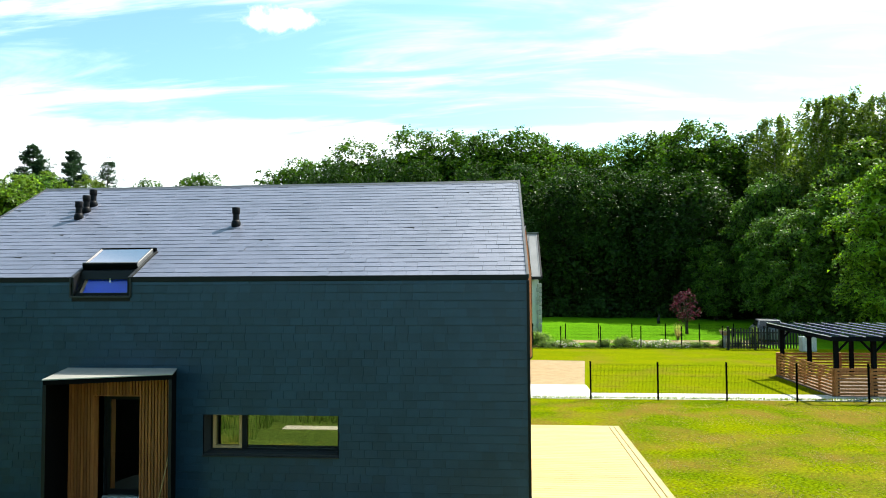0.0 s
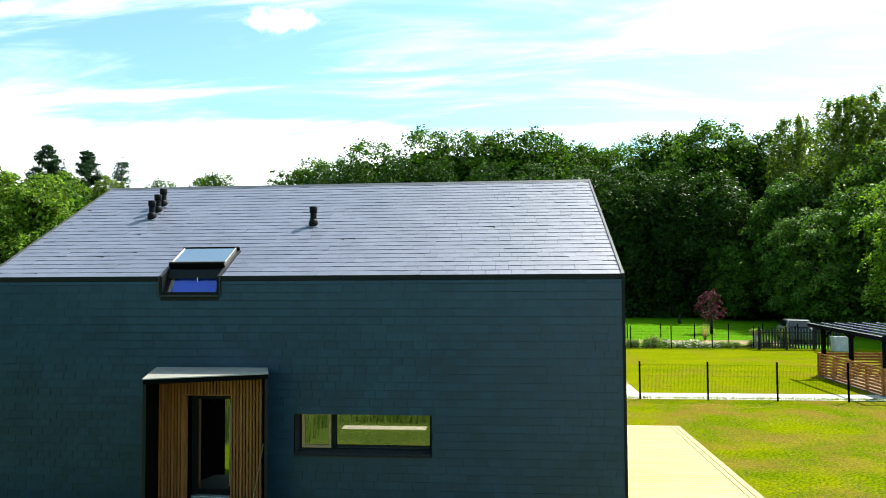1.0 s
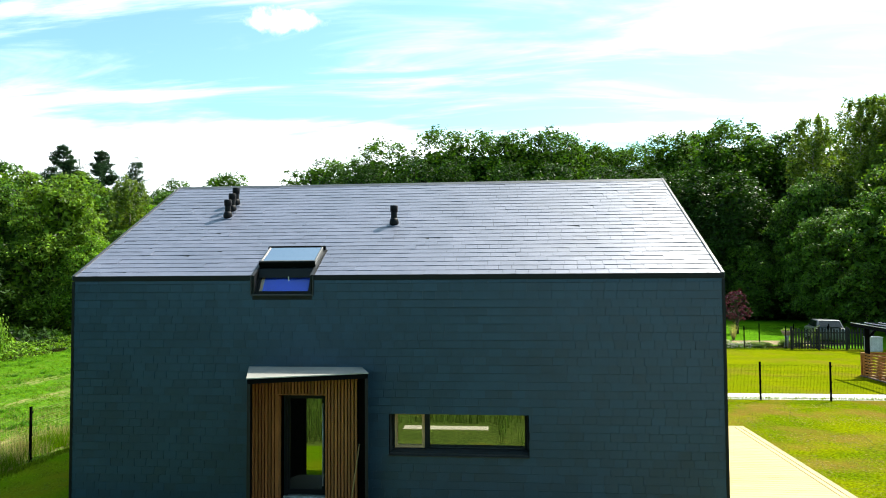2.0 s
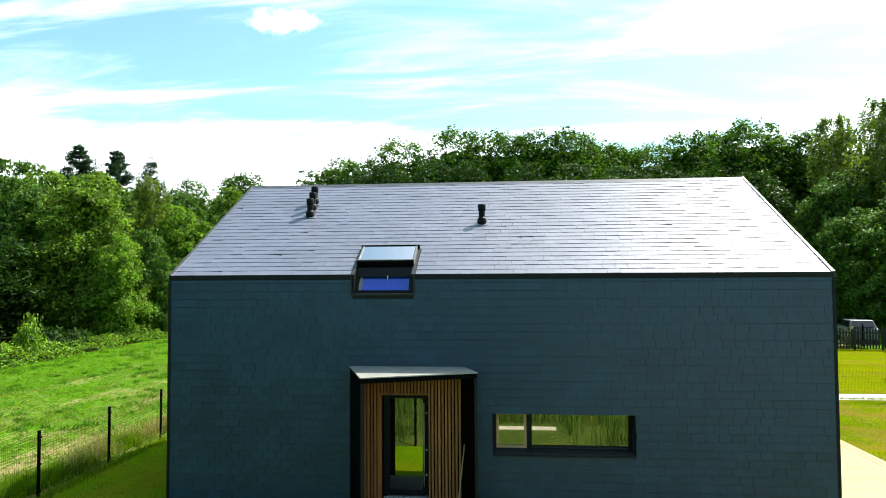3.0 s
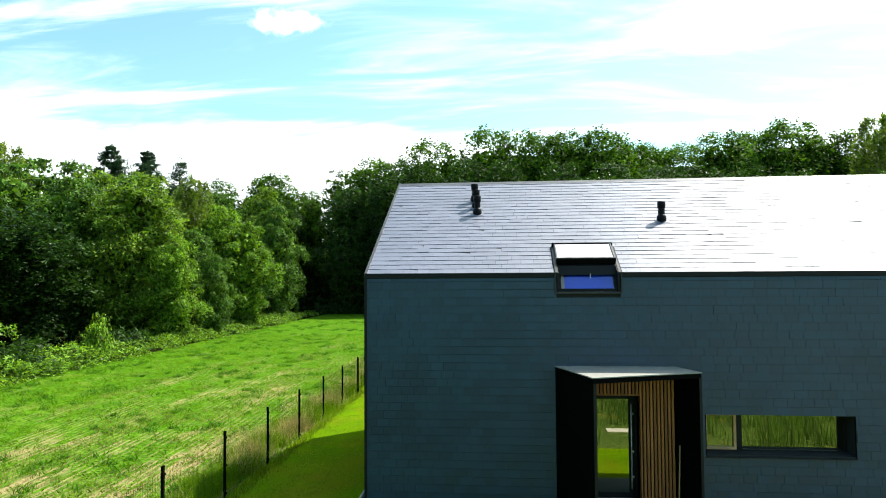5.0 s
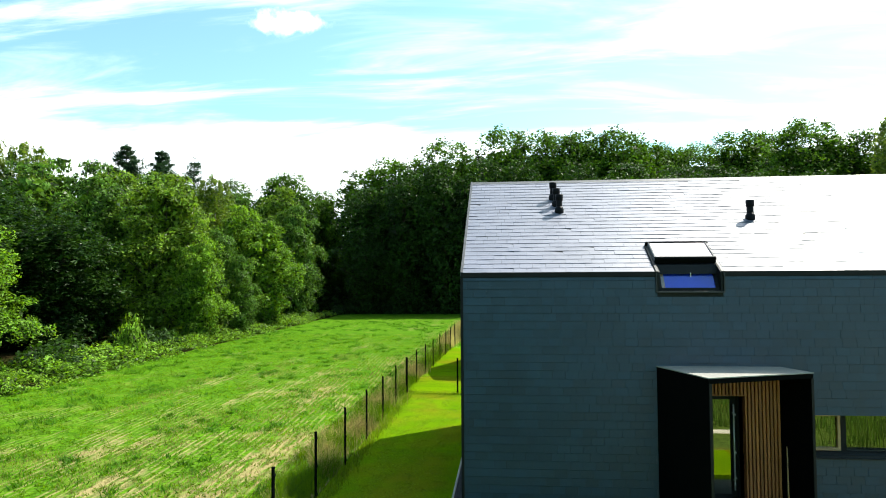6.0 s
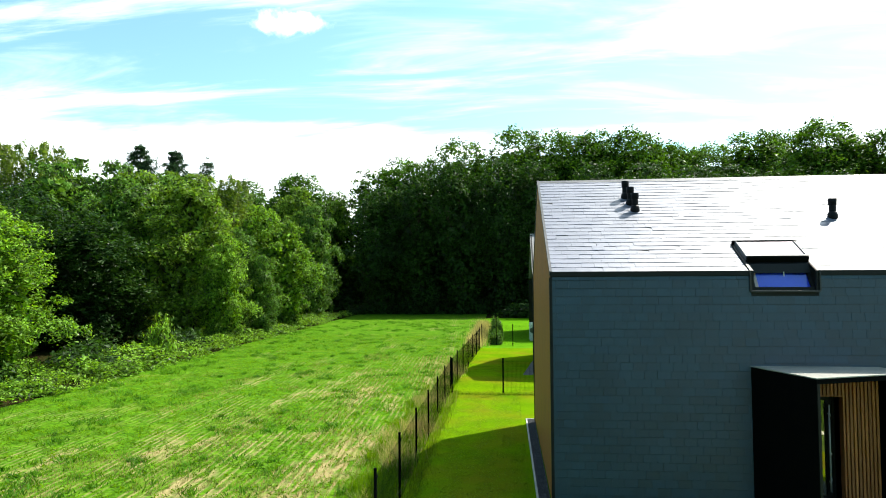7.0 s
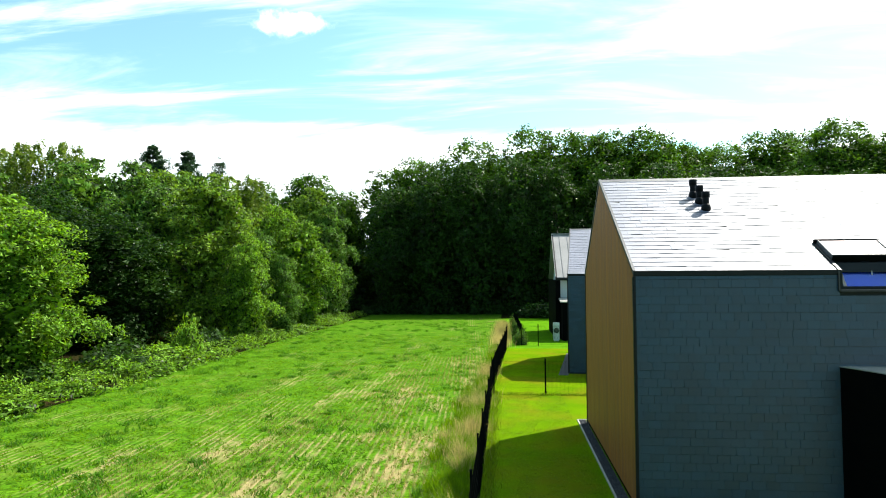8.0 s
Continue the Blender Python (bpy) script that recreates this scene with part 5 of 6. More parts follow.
# ---- pergola with its railing ----
def make_pergola():
    root = thing("pergola", (17.5, 29.5, 0), "dark timber pergola with glazed roof and pale glazing bars", "pergola")
    xa, xb, ya, yb = 13.10, 22.10, 25.45, 31.2

    def rz(y):
        return 2.28 + (y - ya) * 0.08 / (yb - ya)

    for x, y in ((13.62, 26.15), (14.98, 26.15), (17.50, 26.15), (20.10, 26.15), (13.62, 30.85), (14.80, 30.85), (16.60, 30.85), (18.80, 30.85), (21.60, 26.15), (21.60, 30.85)):
        part("post", Build().box(x - 0.075, x + 0.075, y - 0.075, y + 0.075, 0.0, rz(y) - 0.15), DARK_TIMBER, root, bevel=0.006)
        for s in (-1, 1):
            if xa + 0.3 < x + s * 0.5 < xb - 0.1:
                part("brace", Build().tube([(x + s * 0.05, y, rz(y) - 0.62), (x + s * 0.48, y, rz(y) - 0.16)], [0.045, 0.045], 4), DARK_TIMBER, root)
    for y in (26.15, 30.85):
        part("beam", Build().box(xa + 0.1, xb - 0.1, y - 0.06, y + 0.06, rz(y) - 0.15, rz(y) - 0.005), DARK_TIMBER, root, bevel=0.006)
    for x in (xa, xb):
        part("edge_beam", Build().prism([(x, ya, rz(ya) - 0.13), (x + 0.07, ya, rz(ya) - 0.13), (x + 0.07, yb, rz(yb) - 0.13), (x, yb, rz(yb) - 0.13)], [(x, ya, rz(ya) + 0.02), (x + 0.07, ya, rz(ya) + 0.02), (x + 0.07, yb, rz(yb) + 0.02), (x, yb, rz(yb) + 0.02)]), DARK_TIMBER, root)
    part("front_fascia", Build().box(xa + 0.07, xb, ya, ya + 0.05, rz(ya) - 0.13, rz(ya) + 0.02), DARK_TIMBER, root)
    x = xa + 0.02
    while x < xb - 0.1:
        w = 0.60
        q = [(x + 0.03, ya + 0.05), (x + w - 0.03, ya + 0.05), (x + w - 0.03, yb), (x + 0.03, yb)]
        part("pane", Build().prism([(a, b, rz(b) + 0.022) for a, b in q], [(a, b, rz(b) + 0.034) for a, b in q]), ROOF_PANE, root, "dark glazed roof panel").visible_shadow = False
        q = [(x - 0.016, ya), (x + 0.016, ya), (x + 0.016, yb), (x - 0.016, yb)]
        part("glazing_bar", Build().prism([(a, b, rz(b) + 0.02) for a, b in q], [(a, b, rz(b) + 0.046) for a, b in q]), ALUMINIUM, root, "pale aluminium glazing bar")
        x += w
    rail = thing("railing", (17.5, 29.5, 0), "orange-brown timber railing of horizontal boards round the terrace", "railing")
    ends = ((13.48, 26.05, 21.70, 26.05), (13.48, 31.0, 13.48, 26.05), (13.48, 31.0, 21.70, 31.0))
    for x0, y0, x1, y1 in ends:
        run = math.hypot(x1 - x0, y1 - y0)
        ang = math.degrees(math.atan2(y1 - y0, x1 - x0))
        n = max(2, round(run / 1.4))
        for k in range(n + 1):
            part("rail_post", Build().box(-0.045, 0.045, 0.012, 0.10, 0, 1.06), RAIL_WOOD, rail, bevel=0.005, m=pose(x0, y0, 0, 0, 0, ang) @ pose(run * k / n, 0, 0))
        for k in range(8):
            part("rail_board", Build().box(0, run, -0.012, 0.012, 0, 0.085), RAIL_WOOD, rail, m=pose(x0, y0, 0.06 + k * 0.130, 0, 0, ang))
    setting("terrace_floor", Build().box(13.38, 21.80, 25.98, 31.1, -0.1, 0.03), TERRACE, "brown paved floor under the pergola", "paving")
    cab = thing("garden_cabinet", (18.88, 40.6, 0.0), "low white garden cabinet before the picket fence", "cabinet")
    part("body", Build().box(18.462, 19.296, 40.42, 40.85, 0.0, 0.826), PLASTIC_WHITE, cab, bevel=0.01)
    part("lid", Build().box(18.442, 19.316, 40.39, 40.88, 0.826, 0.866), PLASTIC_WHITE, cab, bevel=0.008)
    cab.matrix_basis = pose(0.3, 0, 0) @ cab.matrix_basis
    for k in range(2):
        part("door", Build().box(18.482 + 0.417 * k, 18.859 + 0.417 * k, 40.405, 40.418, 0.05, 0.796), PLASTIC_WHITE, cab)


ALUMINIUM = material("aluminium_bar", (0.72, 0.73, 0.75), 0.35, fine=60, fine_amount=0.08, bump=0.02, metal=0.4)
ROOF_PANE = material("roof_pane", (0.006, 0.009, 0.026), 0.04, fine=5, bump=0, spec=0.1)
RAIL_WOOD = material("rail_wood", (0.42, 0.165, 0.045), 0.6, (0.33, 0.12, 0.03), 2.0, (1, 1, 5), 40, 0.25, 0.2, 0.004, pieces=0.2)
make_pergola()

picket = thing("picket_fence", (16.0, 41.2, 0), "dark weathered timber picket fence behind the lawn", "fence")
for k in range(27):
    part("picket", Build().box(14.45 + k * 0.17, 14.54 + k * 0.17, 41.18, 41.205, 0.08, 1.28 + 0.05 * ((k * 5) % 3 - 1)), PICKET_GREY, picket)
for z in (0.35, 1.0):
    part("rail", Build().box(14.4, 19.1, 41.21, 41.25, z, z + 0.08), PICKET_GREY, picket)
for x in (14.4, 16.0, 17.6, 19.1):
    part("post", Build().box(x, x + 0.1, 41.255, 41.355, 0.0, 1.4), PICKET_GREY, picket)


def make_car():
    root = thing("car", (19.1, 46.3, 0), "silver-grey parked car behind the dark picket fence", "car")
    paint = material("silver_paint", (0.15, 0.155, 0.165), 0.35, fine=200, fine_amount=0.05, bump=0)
    dark = material("car_glass", (0.015, 0.018, 0.02), 0.05, bump=0)
    rubber = material("tyre_rubber", (0.02, 0.02, 0.02), 0.8)
    m = pose(19.1, 46.3, 0, 0, 0, 75)
    prof = [(-2.15, 0.30), (2.1, 0.30), (2.2, 0.55), (2.12, 0.85), (1.25, 1.0), (-2.05, 1.05), (-2.2, 0.7)]
    b = Build().prism([(x, -0.86, z) for x, z in prof], [(x, 0.86, z) for x, z in prof])
    body = part("body", b, paint, root, bevel=0.05, m=m)
    cab = [(1.15, 1.0), (0.45, 1.50), (-1.55, 1.55), (-2.05, 1.05)]
    part("cabin", Build().prism([(x, -0.80, 1.0) if z < 1.2 else (x, -0.64, z) for x, z in cab], [(x, 0.80, 1.0) if z < 1.2 else (x, 0.64, z) for x, z in cab]), paint, root, bevel=0.04, m=m)
    for s in (-1, 1):
        part("side_window", Build().prism([(0.85, s * 0.79, 1.08), (0.35, s * 0.67, 1.44), (-1.45, s * 0.67, 1.47), (-1.8, s * 0.79, 1.10)], [(0.85, s * 0.80, 1.08), (0.35, s * 0.69, 1.44), (-1.45, s * 0.69, 1.47), (-1.8, s * 0.80, 1.10)]), dark, root, m=m)
    part("windscreen", Build().prism([(1.12, -0.68, 1.04), (1.12, 0.68, 1.04), (0.52, 0.58, 1.46), (0.52, -0.58, 1.46)], [(1.16, -0.68, 1.06), (1.16, 0.68, 1.06), (0.56, 0.58, 1.48), (0.56, -0.58, 1.48)]), dark, root, m=m)
    part("rear_window", Build().prism([(-2.00, -0.66, 1.12), (-2.00, 0.66, 1.12), (-1.63, 0.58, 1.49), (-1.63, -0.58, 1.49)], [(-2.06, -0.66, 1.14), (-2.06, 0.66, 1.14), (-1.68, 0.58, 1.51), (-1.68, -0.58, 1.51)]), dark, root, m=m)
    for x in (-1.35, 1.35):
        for s in (-1, 1):
            w = part("wheel", Build().tube([(x, s * 0.70, 0.33), (x, s * 0.885, 0.33)], [0.33, 0.33], 18), rubber, root, m=m)
            part("rim", Build().tube([(x, s * 0.875, 0.33), (x, s * 0.895, 0.33)], [0.20, 0.19], 14), ALUMINIUM, w, m=None).matrix_parent_inverse = IDENT
    for s in (-1, 1):
        part("headlight", Build().box(2.10, 2.17, s * 0.62 - 0.16, s * 0.62 + 0.16, 0.66, 0.80), ALUMINIUM, root, m=m)


make_car()
tub = thing("flower_tub", (14.62, 42.35, 0), "pale pink flower tub on a stand behind the mesh fence", "flower tub", "garden plants")
tub_mat = material("tub_glaze", (0.62, 0.46, 0.44), 0.6, (0.54, 0.40, 0.38), 4.0)
part("stand", Build().tube([(14.62, 42.35, 0), (14.62, 42.35, 0.5), (14.62, 42.35, 0.78)], [0.18, 0.10, 0.16], 12), PALE_STONE, tub, "", True)
part("bowl", Build().tube([(14.62, 42.35, 0.78), (14.62, 42.35, 0.86), (14.62, 42.35, 1.02), (14.62, 42.35, 1.06)], [0.16, 0.25, 0.31, 0.33], 14), tub_mat, tub, "", True)
tv, tf = leaf_quads(rng9.normal(size=(260, 3)) * np.array([0.13, 0.13, 0.04]) + np.array([14.62, 42.35, 1.09]), rng9.normal(size=(260, 3)), 0.05, rng9)
part("plant", stuff_mesh("plant", tv, tf, SILVER_LEAF), None, tub, "low green plant")

for ob in (picket, tub, pampas):
    ob.matrix_basis = pose(0.38, 0, 0) @ ob.matrix_basis

# ---- neighbouring houses ----
second_house, second_m = house("house", (-11.2, 31.0, 0), -7.5, "second slate-clad house with orange larch gables", False, ORANGE_LARCH)
setting("gravel_apron", Build().box(-11.55, -11.1, 30.4, 39.0, -0.1, 0.008), GRAVEL, "dark gravel strip along the second house", "gravel").matrix_basis = pose(-11.2, 31, 0, 0, 0, -7.5) @ pose(11.1, -31, 0)


def metal_house():
    root = thing("house", (-3.3, 52, 0), "pale rendered house with a grey standing-seam metal roof", "house")
    xa, xb, ya, yb, ez, rz_, ry = -10.5, 4.08, 48.0, 56.0, 4.50, 7.92, 52.0
    part("front_wall", Build().box(xa + 0.35, xb - 0.25, ya + 0.25, ya + 0.6, 0, ez - 0.25), WHITE_RENDER, root)
    part("back_wall", Build().box(xa + 0.35, xb - 0.25, yb - 0.6, yb - 0.25, 0, ez - 0.25), WHITE_RENDER, root)
    for x in (xa + 0.36, xb - 0.61):
        g = [(ya + 0.6, 0), (yb - 0.6, 0), (yb - 0.6, ez - 0.2), (ry, rz_ - 0.3), (ya + 0.6, ez - 0.2)]
        part("gable_wall", Build().prism([(x, y, z) for y, z in g], [(x + 0.35, y, z) for y, z in g]), WHITE_RENDER, root)
    for s, ye in ((1, ya), (-1, yb)):
        q = [(xa, ye, ez), (xb, ye, ez), (xb, ry, rz_), (xa, ry, rz_)]
        part("roof", Build().prism([(a, b, c - 0.16) for a, b, c in q], q), SEAM_ROOF, root, "grey metal roof")
    x = xa
    while x <= xb:
        q = [(x - 0.018, ya), (x + 0.018, ya), (x + 0.018, ry), (x - 0.018, ry)]
        part("seam", Build().prism([(a, b, ez + (b - ya) * (rz_ - ez) / (ry - ya)) for a, b in q], [(a, b, ez + 0.045 + (b - ya) * (rz_ - ez) / (ry - ya)) for a, b in q]), SEAM_ROOF, root)
        x += 0.60
    part("gutter", Build().box(xa, xb, ya - 0.10, ya + 0.02, ez - 0.22, ez - 0.02), BLACK_METAL, root, "black gutter", bevel=0.02)
    part("ridge", Build().box(xa - 0.02, xb + 0.02, ry - 0.12, ry + 0.12, rz_ - 0.02, rz_ + 0.06), SEAM_ROOF, root)
    for x in (xa, xb - 0.12):
        part("verge_board", Build().prism([(x, ya, ez - 0.24), (x, ry, rz_ - 0.24), (x, ry, rz_ + 0.03), (x, ya, ez + 0.03)], [(x + 0.12, ya, ez - 0.24), (x + 0.12, ry, rz_ - 0.24), (x + 0.12, ry, rz_ + 0.03), (x + 0.12, ya, ez + 0.03)]), BLACK_METAL, root)
    part("side_wall", Build().box(xa - 0.02, xa + 0.34, ya, yb, 0, ez - 0.20), BLACK_PANEL, root, "black end wall")
    z = 0.1
    while z < ez - 0.5:
        part("corner_stone", Build().box(xb - 0.42 if int(z * 10) % 2 else xb - 0.36, xb - 0.05, ya + 0.12, ya + 0.246, z, z + 0.30), PALE_STONE, root, bevel=0.02)
        z += 0.325
    lean = thing("lean_to", (-8.9, 47.4, 0), "small dark lean-to with a pale sloping roof by the white wall", "lean-to")
    part("roof", Build().prism([(-10.3, 46.4, 2.70), (-7.2, 46.4, 2.70), (-7.2, 48.2, 2.95), (-10.3, 48.2, 2.95)], [(-10.3, 46.4, 2.78), (-7.2, 46.4, 2.78), (-7.2, 48.2, 3.03), (-10.3, 48.2, 3.03)]), ZINC, lean)
    part("body", Build().box(-10.15, -7.3, 46.6, 48.2, 0, 2.72), BLACK_PANEL, lean)
    unit = thing("heat_pump", (-10.6, 47.0, 0), "white heat pump unit standing beside the house", "heat pump")
    part("case", Build().box(-10.85, -10.40, 46.3, 46.58, 0.08, 1.30), PLASTIC_WHITE, unit, bevel=0.03)
    part("grille", Build().tube([(-10.62, 46.299, 0.75), (-10.62, 46.28, 0.75)], [0.20, 0.19], 16), GREY_FRAME, unit)
    part("stand", Build().box(-10.8, -10.45, 46.32, 46.56, 0.0, 0.08), CONCRETE, unit)


metal_house()

orn = thing("garden_ornament", (15.7, 62.0, 0), "slender grey garden ornament on the far lawn", "ornament")
part("figure", Build().tube([(15.7, 62, 0), (15.65, 62, 0.35), (15.75, 62, 0.75), (15.72, 62, 0.95)], [0.16, 0.14, 0.07, 0.03], 8), PICKET_GREY, orn, "", True)
climb = bush(94, 0.8, 2200, 0.07, LEAF[2], "climber", "dark leafy climber on the mesh fence", "climbers on the fence")
for y, h in ((43.8, 2.0), (45.2, 2.2), (46.8, 2.1), (48.8, 2.0), (51.0, 1.9), (54.0, 2.0), (57.5, 1.9), (61.0, 2.0)):
    plant(climb, -13.15 - (y - 43) * 0.014, y, 0.55, h * 0.55, rt.uniform(0, 360), 0.0)


# ---- grasses ----
def blades(name, xy, heights, widths, lean, mat, seed, label, category, kind="stuff"):
    """Single bent blades of grass as slim triangles."""
    rng = np.random.default_rng(seed)
    n = len(xy)
    a = rng.uniform(0, 2 * np.pi, n)
    side = np.stack([np.cos(a), np.sin(a), np.zeros(n)], 1) * widths[:, None] * 0.5
    foot = np.concatenate([xy, np.full((n, 1), -0.005)], 1)
    b = rng.uniform(0, 2 * np.pi, n)
    off = np.stack([np.cos(b), np.sin(b), np.zeros(n)], 1) * (heights * lean * rng.uniform(0.2, 1.0, n))[:, None]
    mid = foot + off * 0.35 + np.array([0, 0, 1.0]) * (heights * 0.6)[:, None]
    tip = foot + off + np.array([0, 0, 1.0]) * heights[:, None]
    v = np.stack([foot - side, foot + side, mid + side * 0.7, mid - side * 0.7, tip], 1).reshape(-1, 3)
    k = np.arange(n)[:, None] * 5
    tri = np.concatenate([k + np.array([[0, 1, 2]]), k + np.array([[0, 2, 3]]), k + np.array([[3, 2, 4]])], 0)
    return tagged(new(name, stuff_mesh(name, v, tri, mat)), label, category, "", kind)


def field_noise(xy, size, seed):
    """Smooth random values between 0 and 1 over the plan."""
    rng = np.random.default_rng(seed)
    out = np.zeros(len(xy))
    for k in range(7):
        a, f = rng.uniform(0, 6.283), rng.uniform(0.6, 1.9) / size
        out += np.sin(6.283 * f * (xy[:, 0] * math.cos(a) + xy[:, 1] * math.sin(a)) + rng.uniform(0, 6.283))
    return 0.5 + out / 8


rg = np.random.default_rng(3)


def scatter(n, x0, x1, y0, y1, near=0.0):
    """Random spots, closer together towards y0 when near is set."""
    f = rg.uniform(0, 1, n) ** (1 + near)
    return np.stack([rg.uniform(x0, x1, n), y0 + (y1 - y0) * f], 1)


# stubble in rows
xy = scatter(62000, -25.5, -15.2, 7.0, 38.0, 0.6)
xy[:, 0] = np.round((xy[:, 0] + 0.055 * xy[:, 1]) / 0.20) * 0.20 - 0.055 * xy[:, 1] + rg.normal(size=len(xy)) * 0.03
keep = (field_noise(xy, 5.0, 1) + 0.25 * (xy[:, 0] + 20) / 5 - 0.010 * (xy[:, 1] - 16)) > 0.47
xy = xy[keep]
blades("stubble", xy, rg.uniform(0.04, 0.11, len(xy)), rg.uniform(0.006, 0.012, len(xy)), 0.5, BLADE_STUBBLE, 4, "dry straw stubble in rows on the field", "stubble")
# low leafy growth between the rows
def growth(name, xy, low, high, size, mat, seed, label, category):
    """Small single leaves lying at all angles close to the ground."""
    rng = np.random.default_rng(seed)
    p = np.concatenate([xy, rng.uniform(low, high, (len(xy), 1))], 1)
    v, f = leaf_quads(p, rng.normal(size=p.shape) * 0.6 + np.array([0, 0, 0.7]), size, rng, 0.4)
    return tagged(new(name, stuff_mesh(name, v, f, mat)), label, category, "", "stuff")


xy = scatter(150000, -30.4, -15.0, 6.0, 50.0, 0.8)
xy = xy[(field_noise(xy, 0.8, 2) + 0.6 * field_noise(xy, 2.6, 22) + rg.normal(size=len(xy)) * 0.14) > 0.80]
growth("field_grass", xy, 0.005, 0.07, 0.035, BLADE_GREEN, 5, "low bright green growth on the field", "grass")
xy = np.concatenate([scatter(90000, 1.6, 16.0, 9.5, 25.2, 0.5), scatter(40000, -14.6, -12.0, 9.0, 25.2, 0.3)])
xy = xy[field_noise(xy, 1.1, 41) + rg.normal(size=len(xy)) * 0.25 > 0.42]
xy = xy[~((xy[:, 0] < 4.5) & (xy[:, 0] > 0) & (xy[:, 1] > 12.8) & (xy[:, 1] < 20.5))]
growth("lawn_grass", xy, 0.002, 0.022, 0.014, BLADE_LAWN, 42, "short mown grass blades on the lawn", "grass")
xy = scatter(60000, 4.5, 16.0, 10.0, 24.5, 0.3)
xy = xy[0.8 * field_noise(xy, 2.2, 43) + 0.75 * field_noise(xy, 0.35, 45) + rg.normal(size=len(xy)) * 0.10 > 0.96]
growth("lawn_straw", xy, 0.004, 0.022, 0.020, BLADE_STUBBLE, 44, "dry cut grass lying in patches on the lawn", "grass")
# weed tufts
spots = scatter(760, -30.2, -15.3, 7.0, 66.0, 0.45)
spots = spots[field_noise(spots, 6.0, 21) > 0.33]
xy = np.repeat(spots, 44, 0) + rg.normal(size=(len(spots) * 44, 2)) * rg.uniform(0.06, 0.26, len(spots)).repeat(44)[:, None]
blades("weed_tufts", xy, rg.uniform(0.04, 0.17, len(xy)), rg.uniform(0.016, 0.040, len(xy)), 1.7, BLADE_WEED, 6, "darker green weed tufts on the field", "weeds")
# tall grass in clumps along the field fence
spots = np.concatenate([scatter(330, -15.35, -14.82, 6.0, 42.0, 0.35), scatter(95, -15.95, -15.2, 7.0, 26.0, 0.2)])
spots[:, 0] += np.clip(spots[:, 1] - 26, 0, 20) * 0.03
spread = rg.uniform(0.06, 0.20, len(spots))
xy = np.repeat(spots, 90, 0) + rg.normal(size=(len(spots) * 90, 2)) * spread.repeat(90)[:, None]
tall = (rg.uniform(0.16, 0.62, len(spots)) * np.clip((spots[:, 0] + 17.0) / 1.6, 0.35, 1)).repeat(90) * rg.uniform(0.5, 1.15, len(xy))
dry = ((0.5 * rg.uniform(0, 1, len(spots)) + 0.75 * field_noise(spots, 5.0, 9)).repeat(90) + rg.normal(size=len(xy)) * 0.08) > 0.83
blades("dry_grass", xy[dry], tall[dry] * 1.2, rg.uniform(0.006, 0.012, dry.sum()), 0.8, BLADE_DRY, 7, "tall dry grass along the mesh fence", "grass")
blades("tall_grass", xy[~dry], tall[~dry] * 0.85, rg.uniform(0.008, 0.018, (~dry).sum()), 0.9, BLADE_GREEN, 8, "tall green grass along the mesh fence", "grass")
# tall dry clump at the far end of the fence
xy = np.stack([rg.normal(-14.5, 0.30, 4000), rg.uniform(41.5, 60, 4000)], 1)
blades("far_grass", xy, rg.uniform(0.25, 0.85, 4000), rg.uniform(0.010, 0.026, 4000), 0.5, BLADE_DRY, 9, "tall pale grass at the end of the field fence", "grass")
# uncut fringe under the lawn's fences
xy = np.concatenate([np.stack([rg.uniform(1.5, 36, 9000), rg.normal(25.28, 0.07, 9000)], 1), np.stack([rg.uniform(-14.6, -8, 2500), rg.normal(25.32, 0.08, 2500)], 1),
                     np.stack([rg.normal(-14.55, 0.10, 6000), rg.uniform(8.2, 26, 6000)], 1), np.stack([rg.uniform(2.6, 19, 6000), rg.normal(41.45, 0.08, 6000)], 1)])
blades("fringe_grass", xy, rg.uniform(0.03, 0.13, len(xy)), rg.uniform(0.008, 0.016, len(xy)), 0.8, BLADE_LAWN, 10, "uncut grass fringe under the mesh fences", "grass")
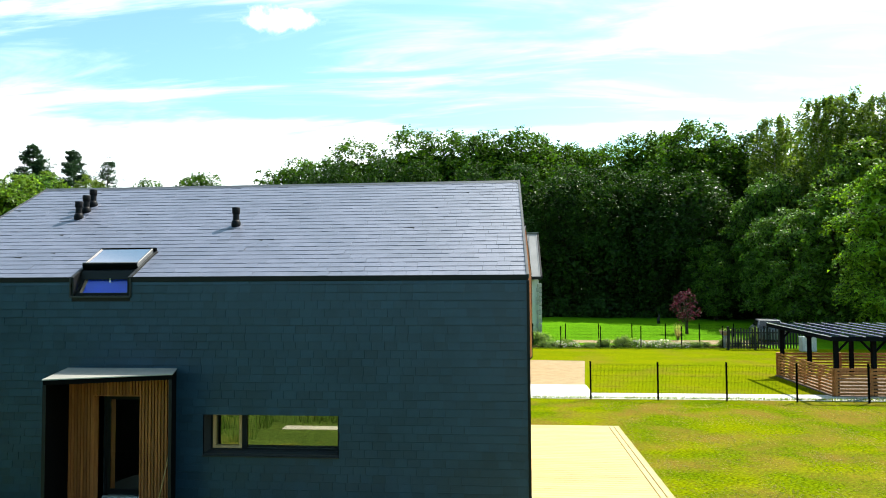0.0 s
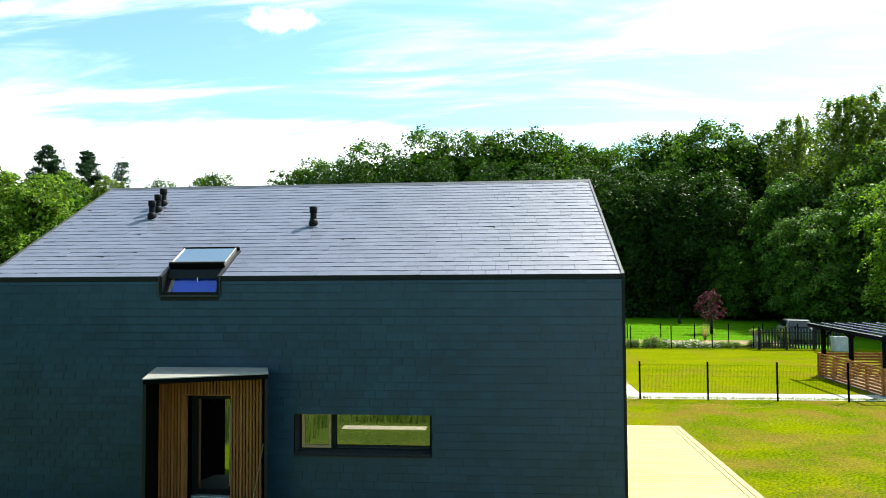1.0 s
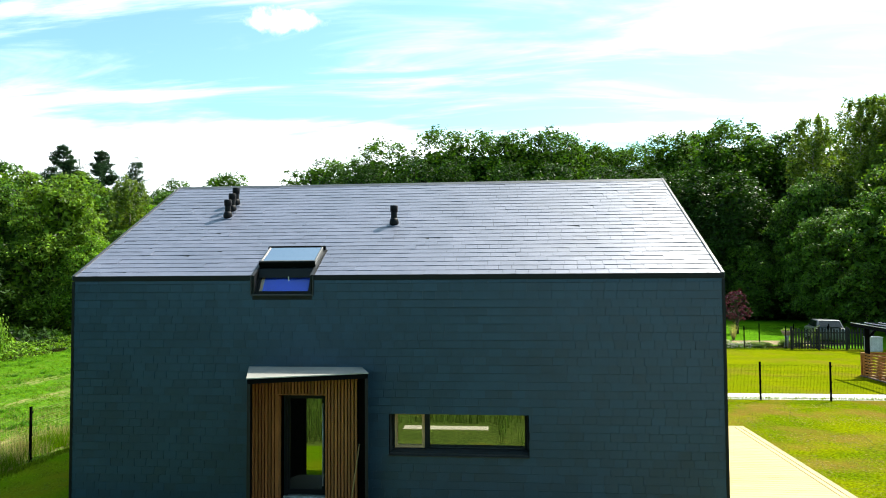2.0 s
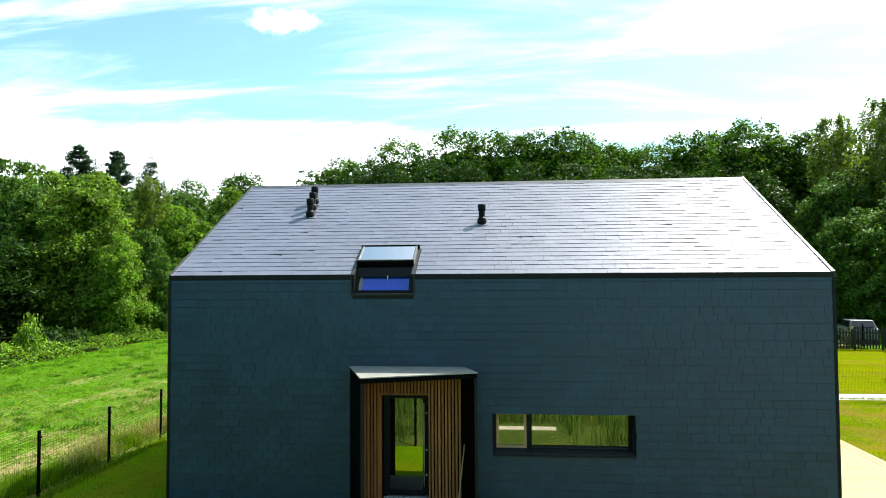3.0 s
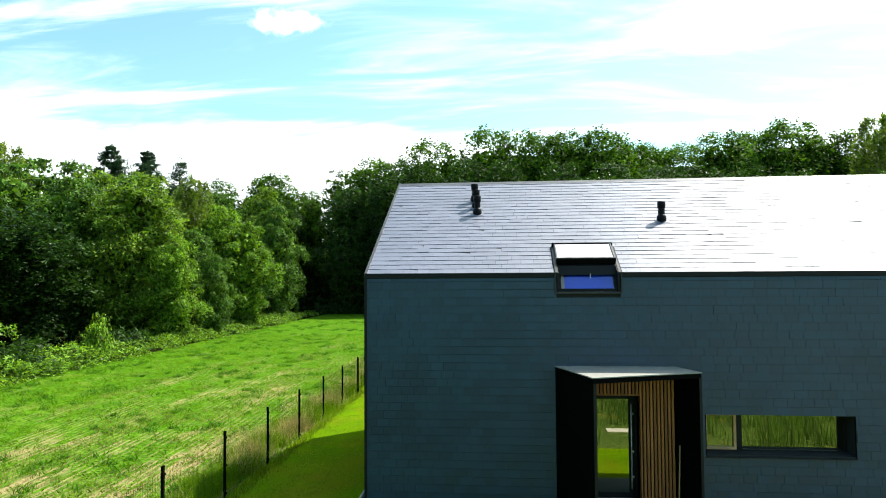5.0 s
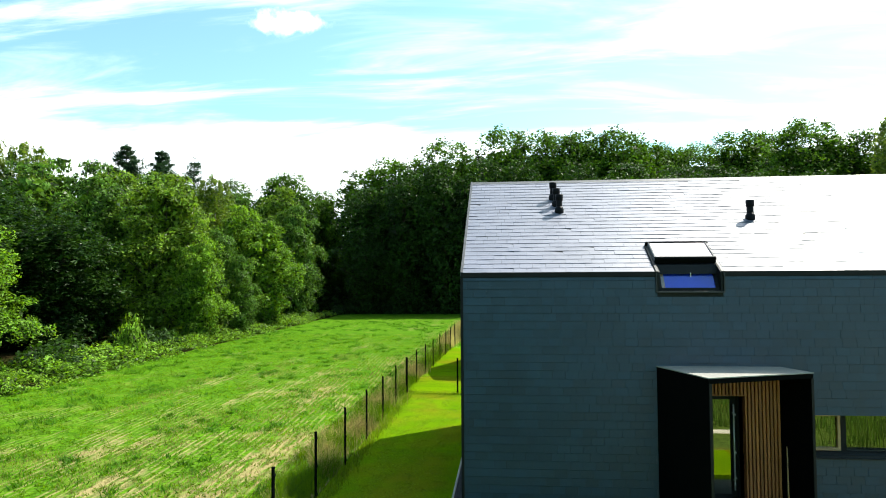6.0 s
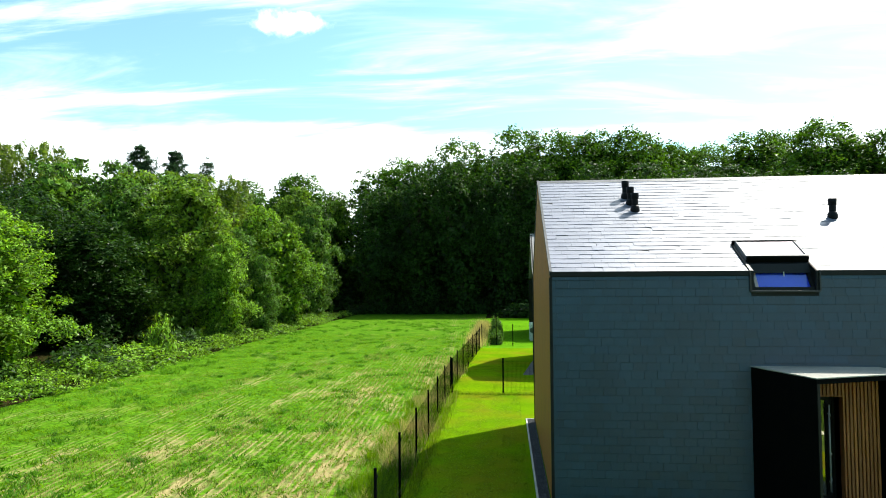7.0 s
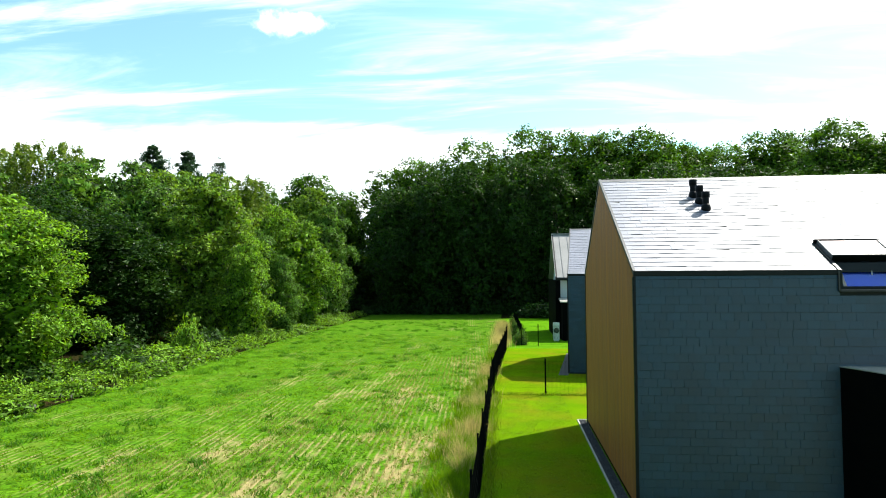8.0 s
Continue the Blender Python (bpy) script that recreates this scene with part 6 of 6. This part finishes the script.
# meadow in front of the house
xy = scatter(46000, -14.6, 12.0, -6.0, 8.0)
xy = xy[field_noise(xy, 3.0, 61) + 0.03 * xy[:, 1] + rg.normal(size=len(xy)) * 0.15 > 0.55]
xy = xy[~((xy[:, 0] > -6.2) & (xy[:, 0] < -2.9) & (xy[:, 1] > 5.6) & (xy[:, 1] < 8.0))]
blades("meadow_grass", xy, rg.uniform(0.2, 0.9, len(xy)) * (0.4 + 0.8 * field_noise(xy, 4.0, 62)), rg.uniform(0.012, 0.03, len(xy)), 0.4, BLADE_MEADOW, 11, "tall meadow grass in front of the house", "grass")
# nettles and herbs at the foot of the trees
xy = scatter(52000, -36.0, -30.0, 8.0, 74.0)
tall = 0.75 * field_noise(xy, 3.0, 51) * np.clip((-29.8 - xy[:, 0]) / 0.9, 0.2, 1)
keep = tall > 0.07 + 0.22 * (field_noise(xy, 7.0, 53) < 0.5)
xy, tall = xy[keep], tall[keep]
hp = np.concatenate([xy, (tall * rg.uniform(0.25, 1, len(xy)) ** 0.6)[:, None]], 1)
hv, hf = leaf_quads(hp, rg.normal(size=hp.shape) * 0.5 + np.array([0, 0, 0.8]), 0.075, rg, 0.6)
tagged(new("herbs", stuff_mesh("herbs", hv, hf, LEAF[1])), "green herbs at the foot of the trees", "herbs", "", "stuff")

# pebbles of the gravel strip
rp = random.Random(8)
pebbles = Build()
for k in range(2600):
    cx, cy, s = rp.uniform(-11.825, -11.615), rp.uniform(12.4, 20.97), rp.uniform(0.012, 0.026)
    a = rp.uniform(0, 6.28)
    c, d = math.cos(a) * s, math.sin(a) * s
    pebbles.add([(cx + c, cy + d, 0.008), (cx - d * 0.8, cy + c * 0.8, 0.006), (cx - c, cy - d, 0.008), (cx + d * 0.8, cy - c * 0.8, 0.006), (cx + rp.uniform(-0.3, 0.3) * s, cy, 0.008 + s * 0.9)], [(0, 1, 4), (1, 2, 4), (2, 3, 4), (3, 0, 4)])
tagged(new("pebbles", stuff_mesh("pebbles", pebbles.v, pebbles.f, GRAVEL)), "loose dark grey pebbles beside the larch gable", "gravel", "", "stuff")

# ---- slates, last ----
slates(slate_house, house_m, True)
slates(second_house, second_m, False)
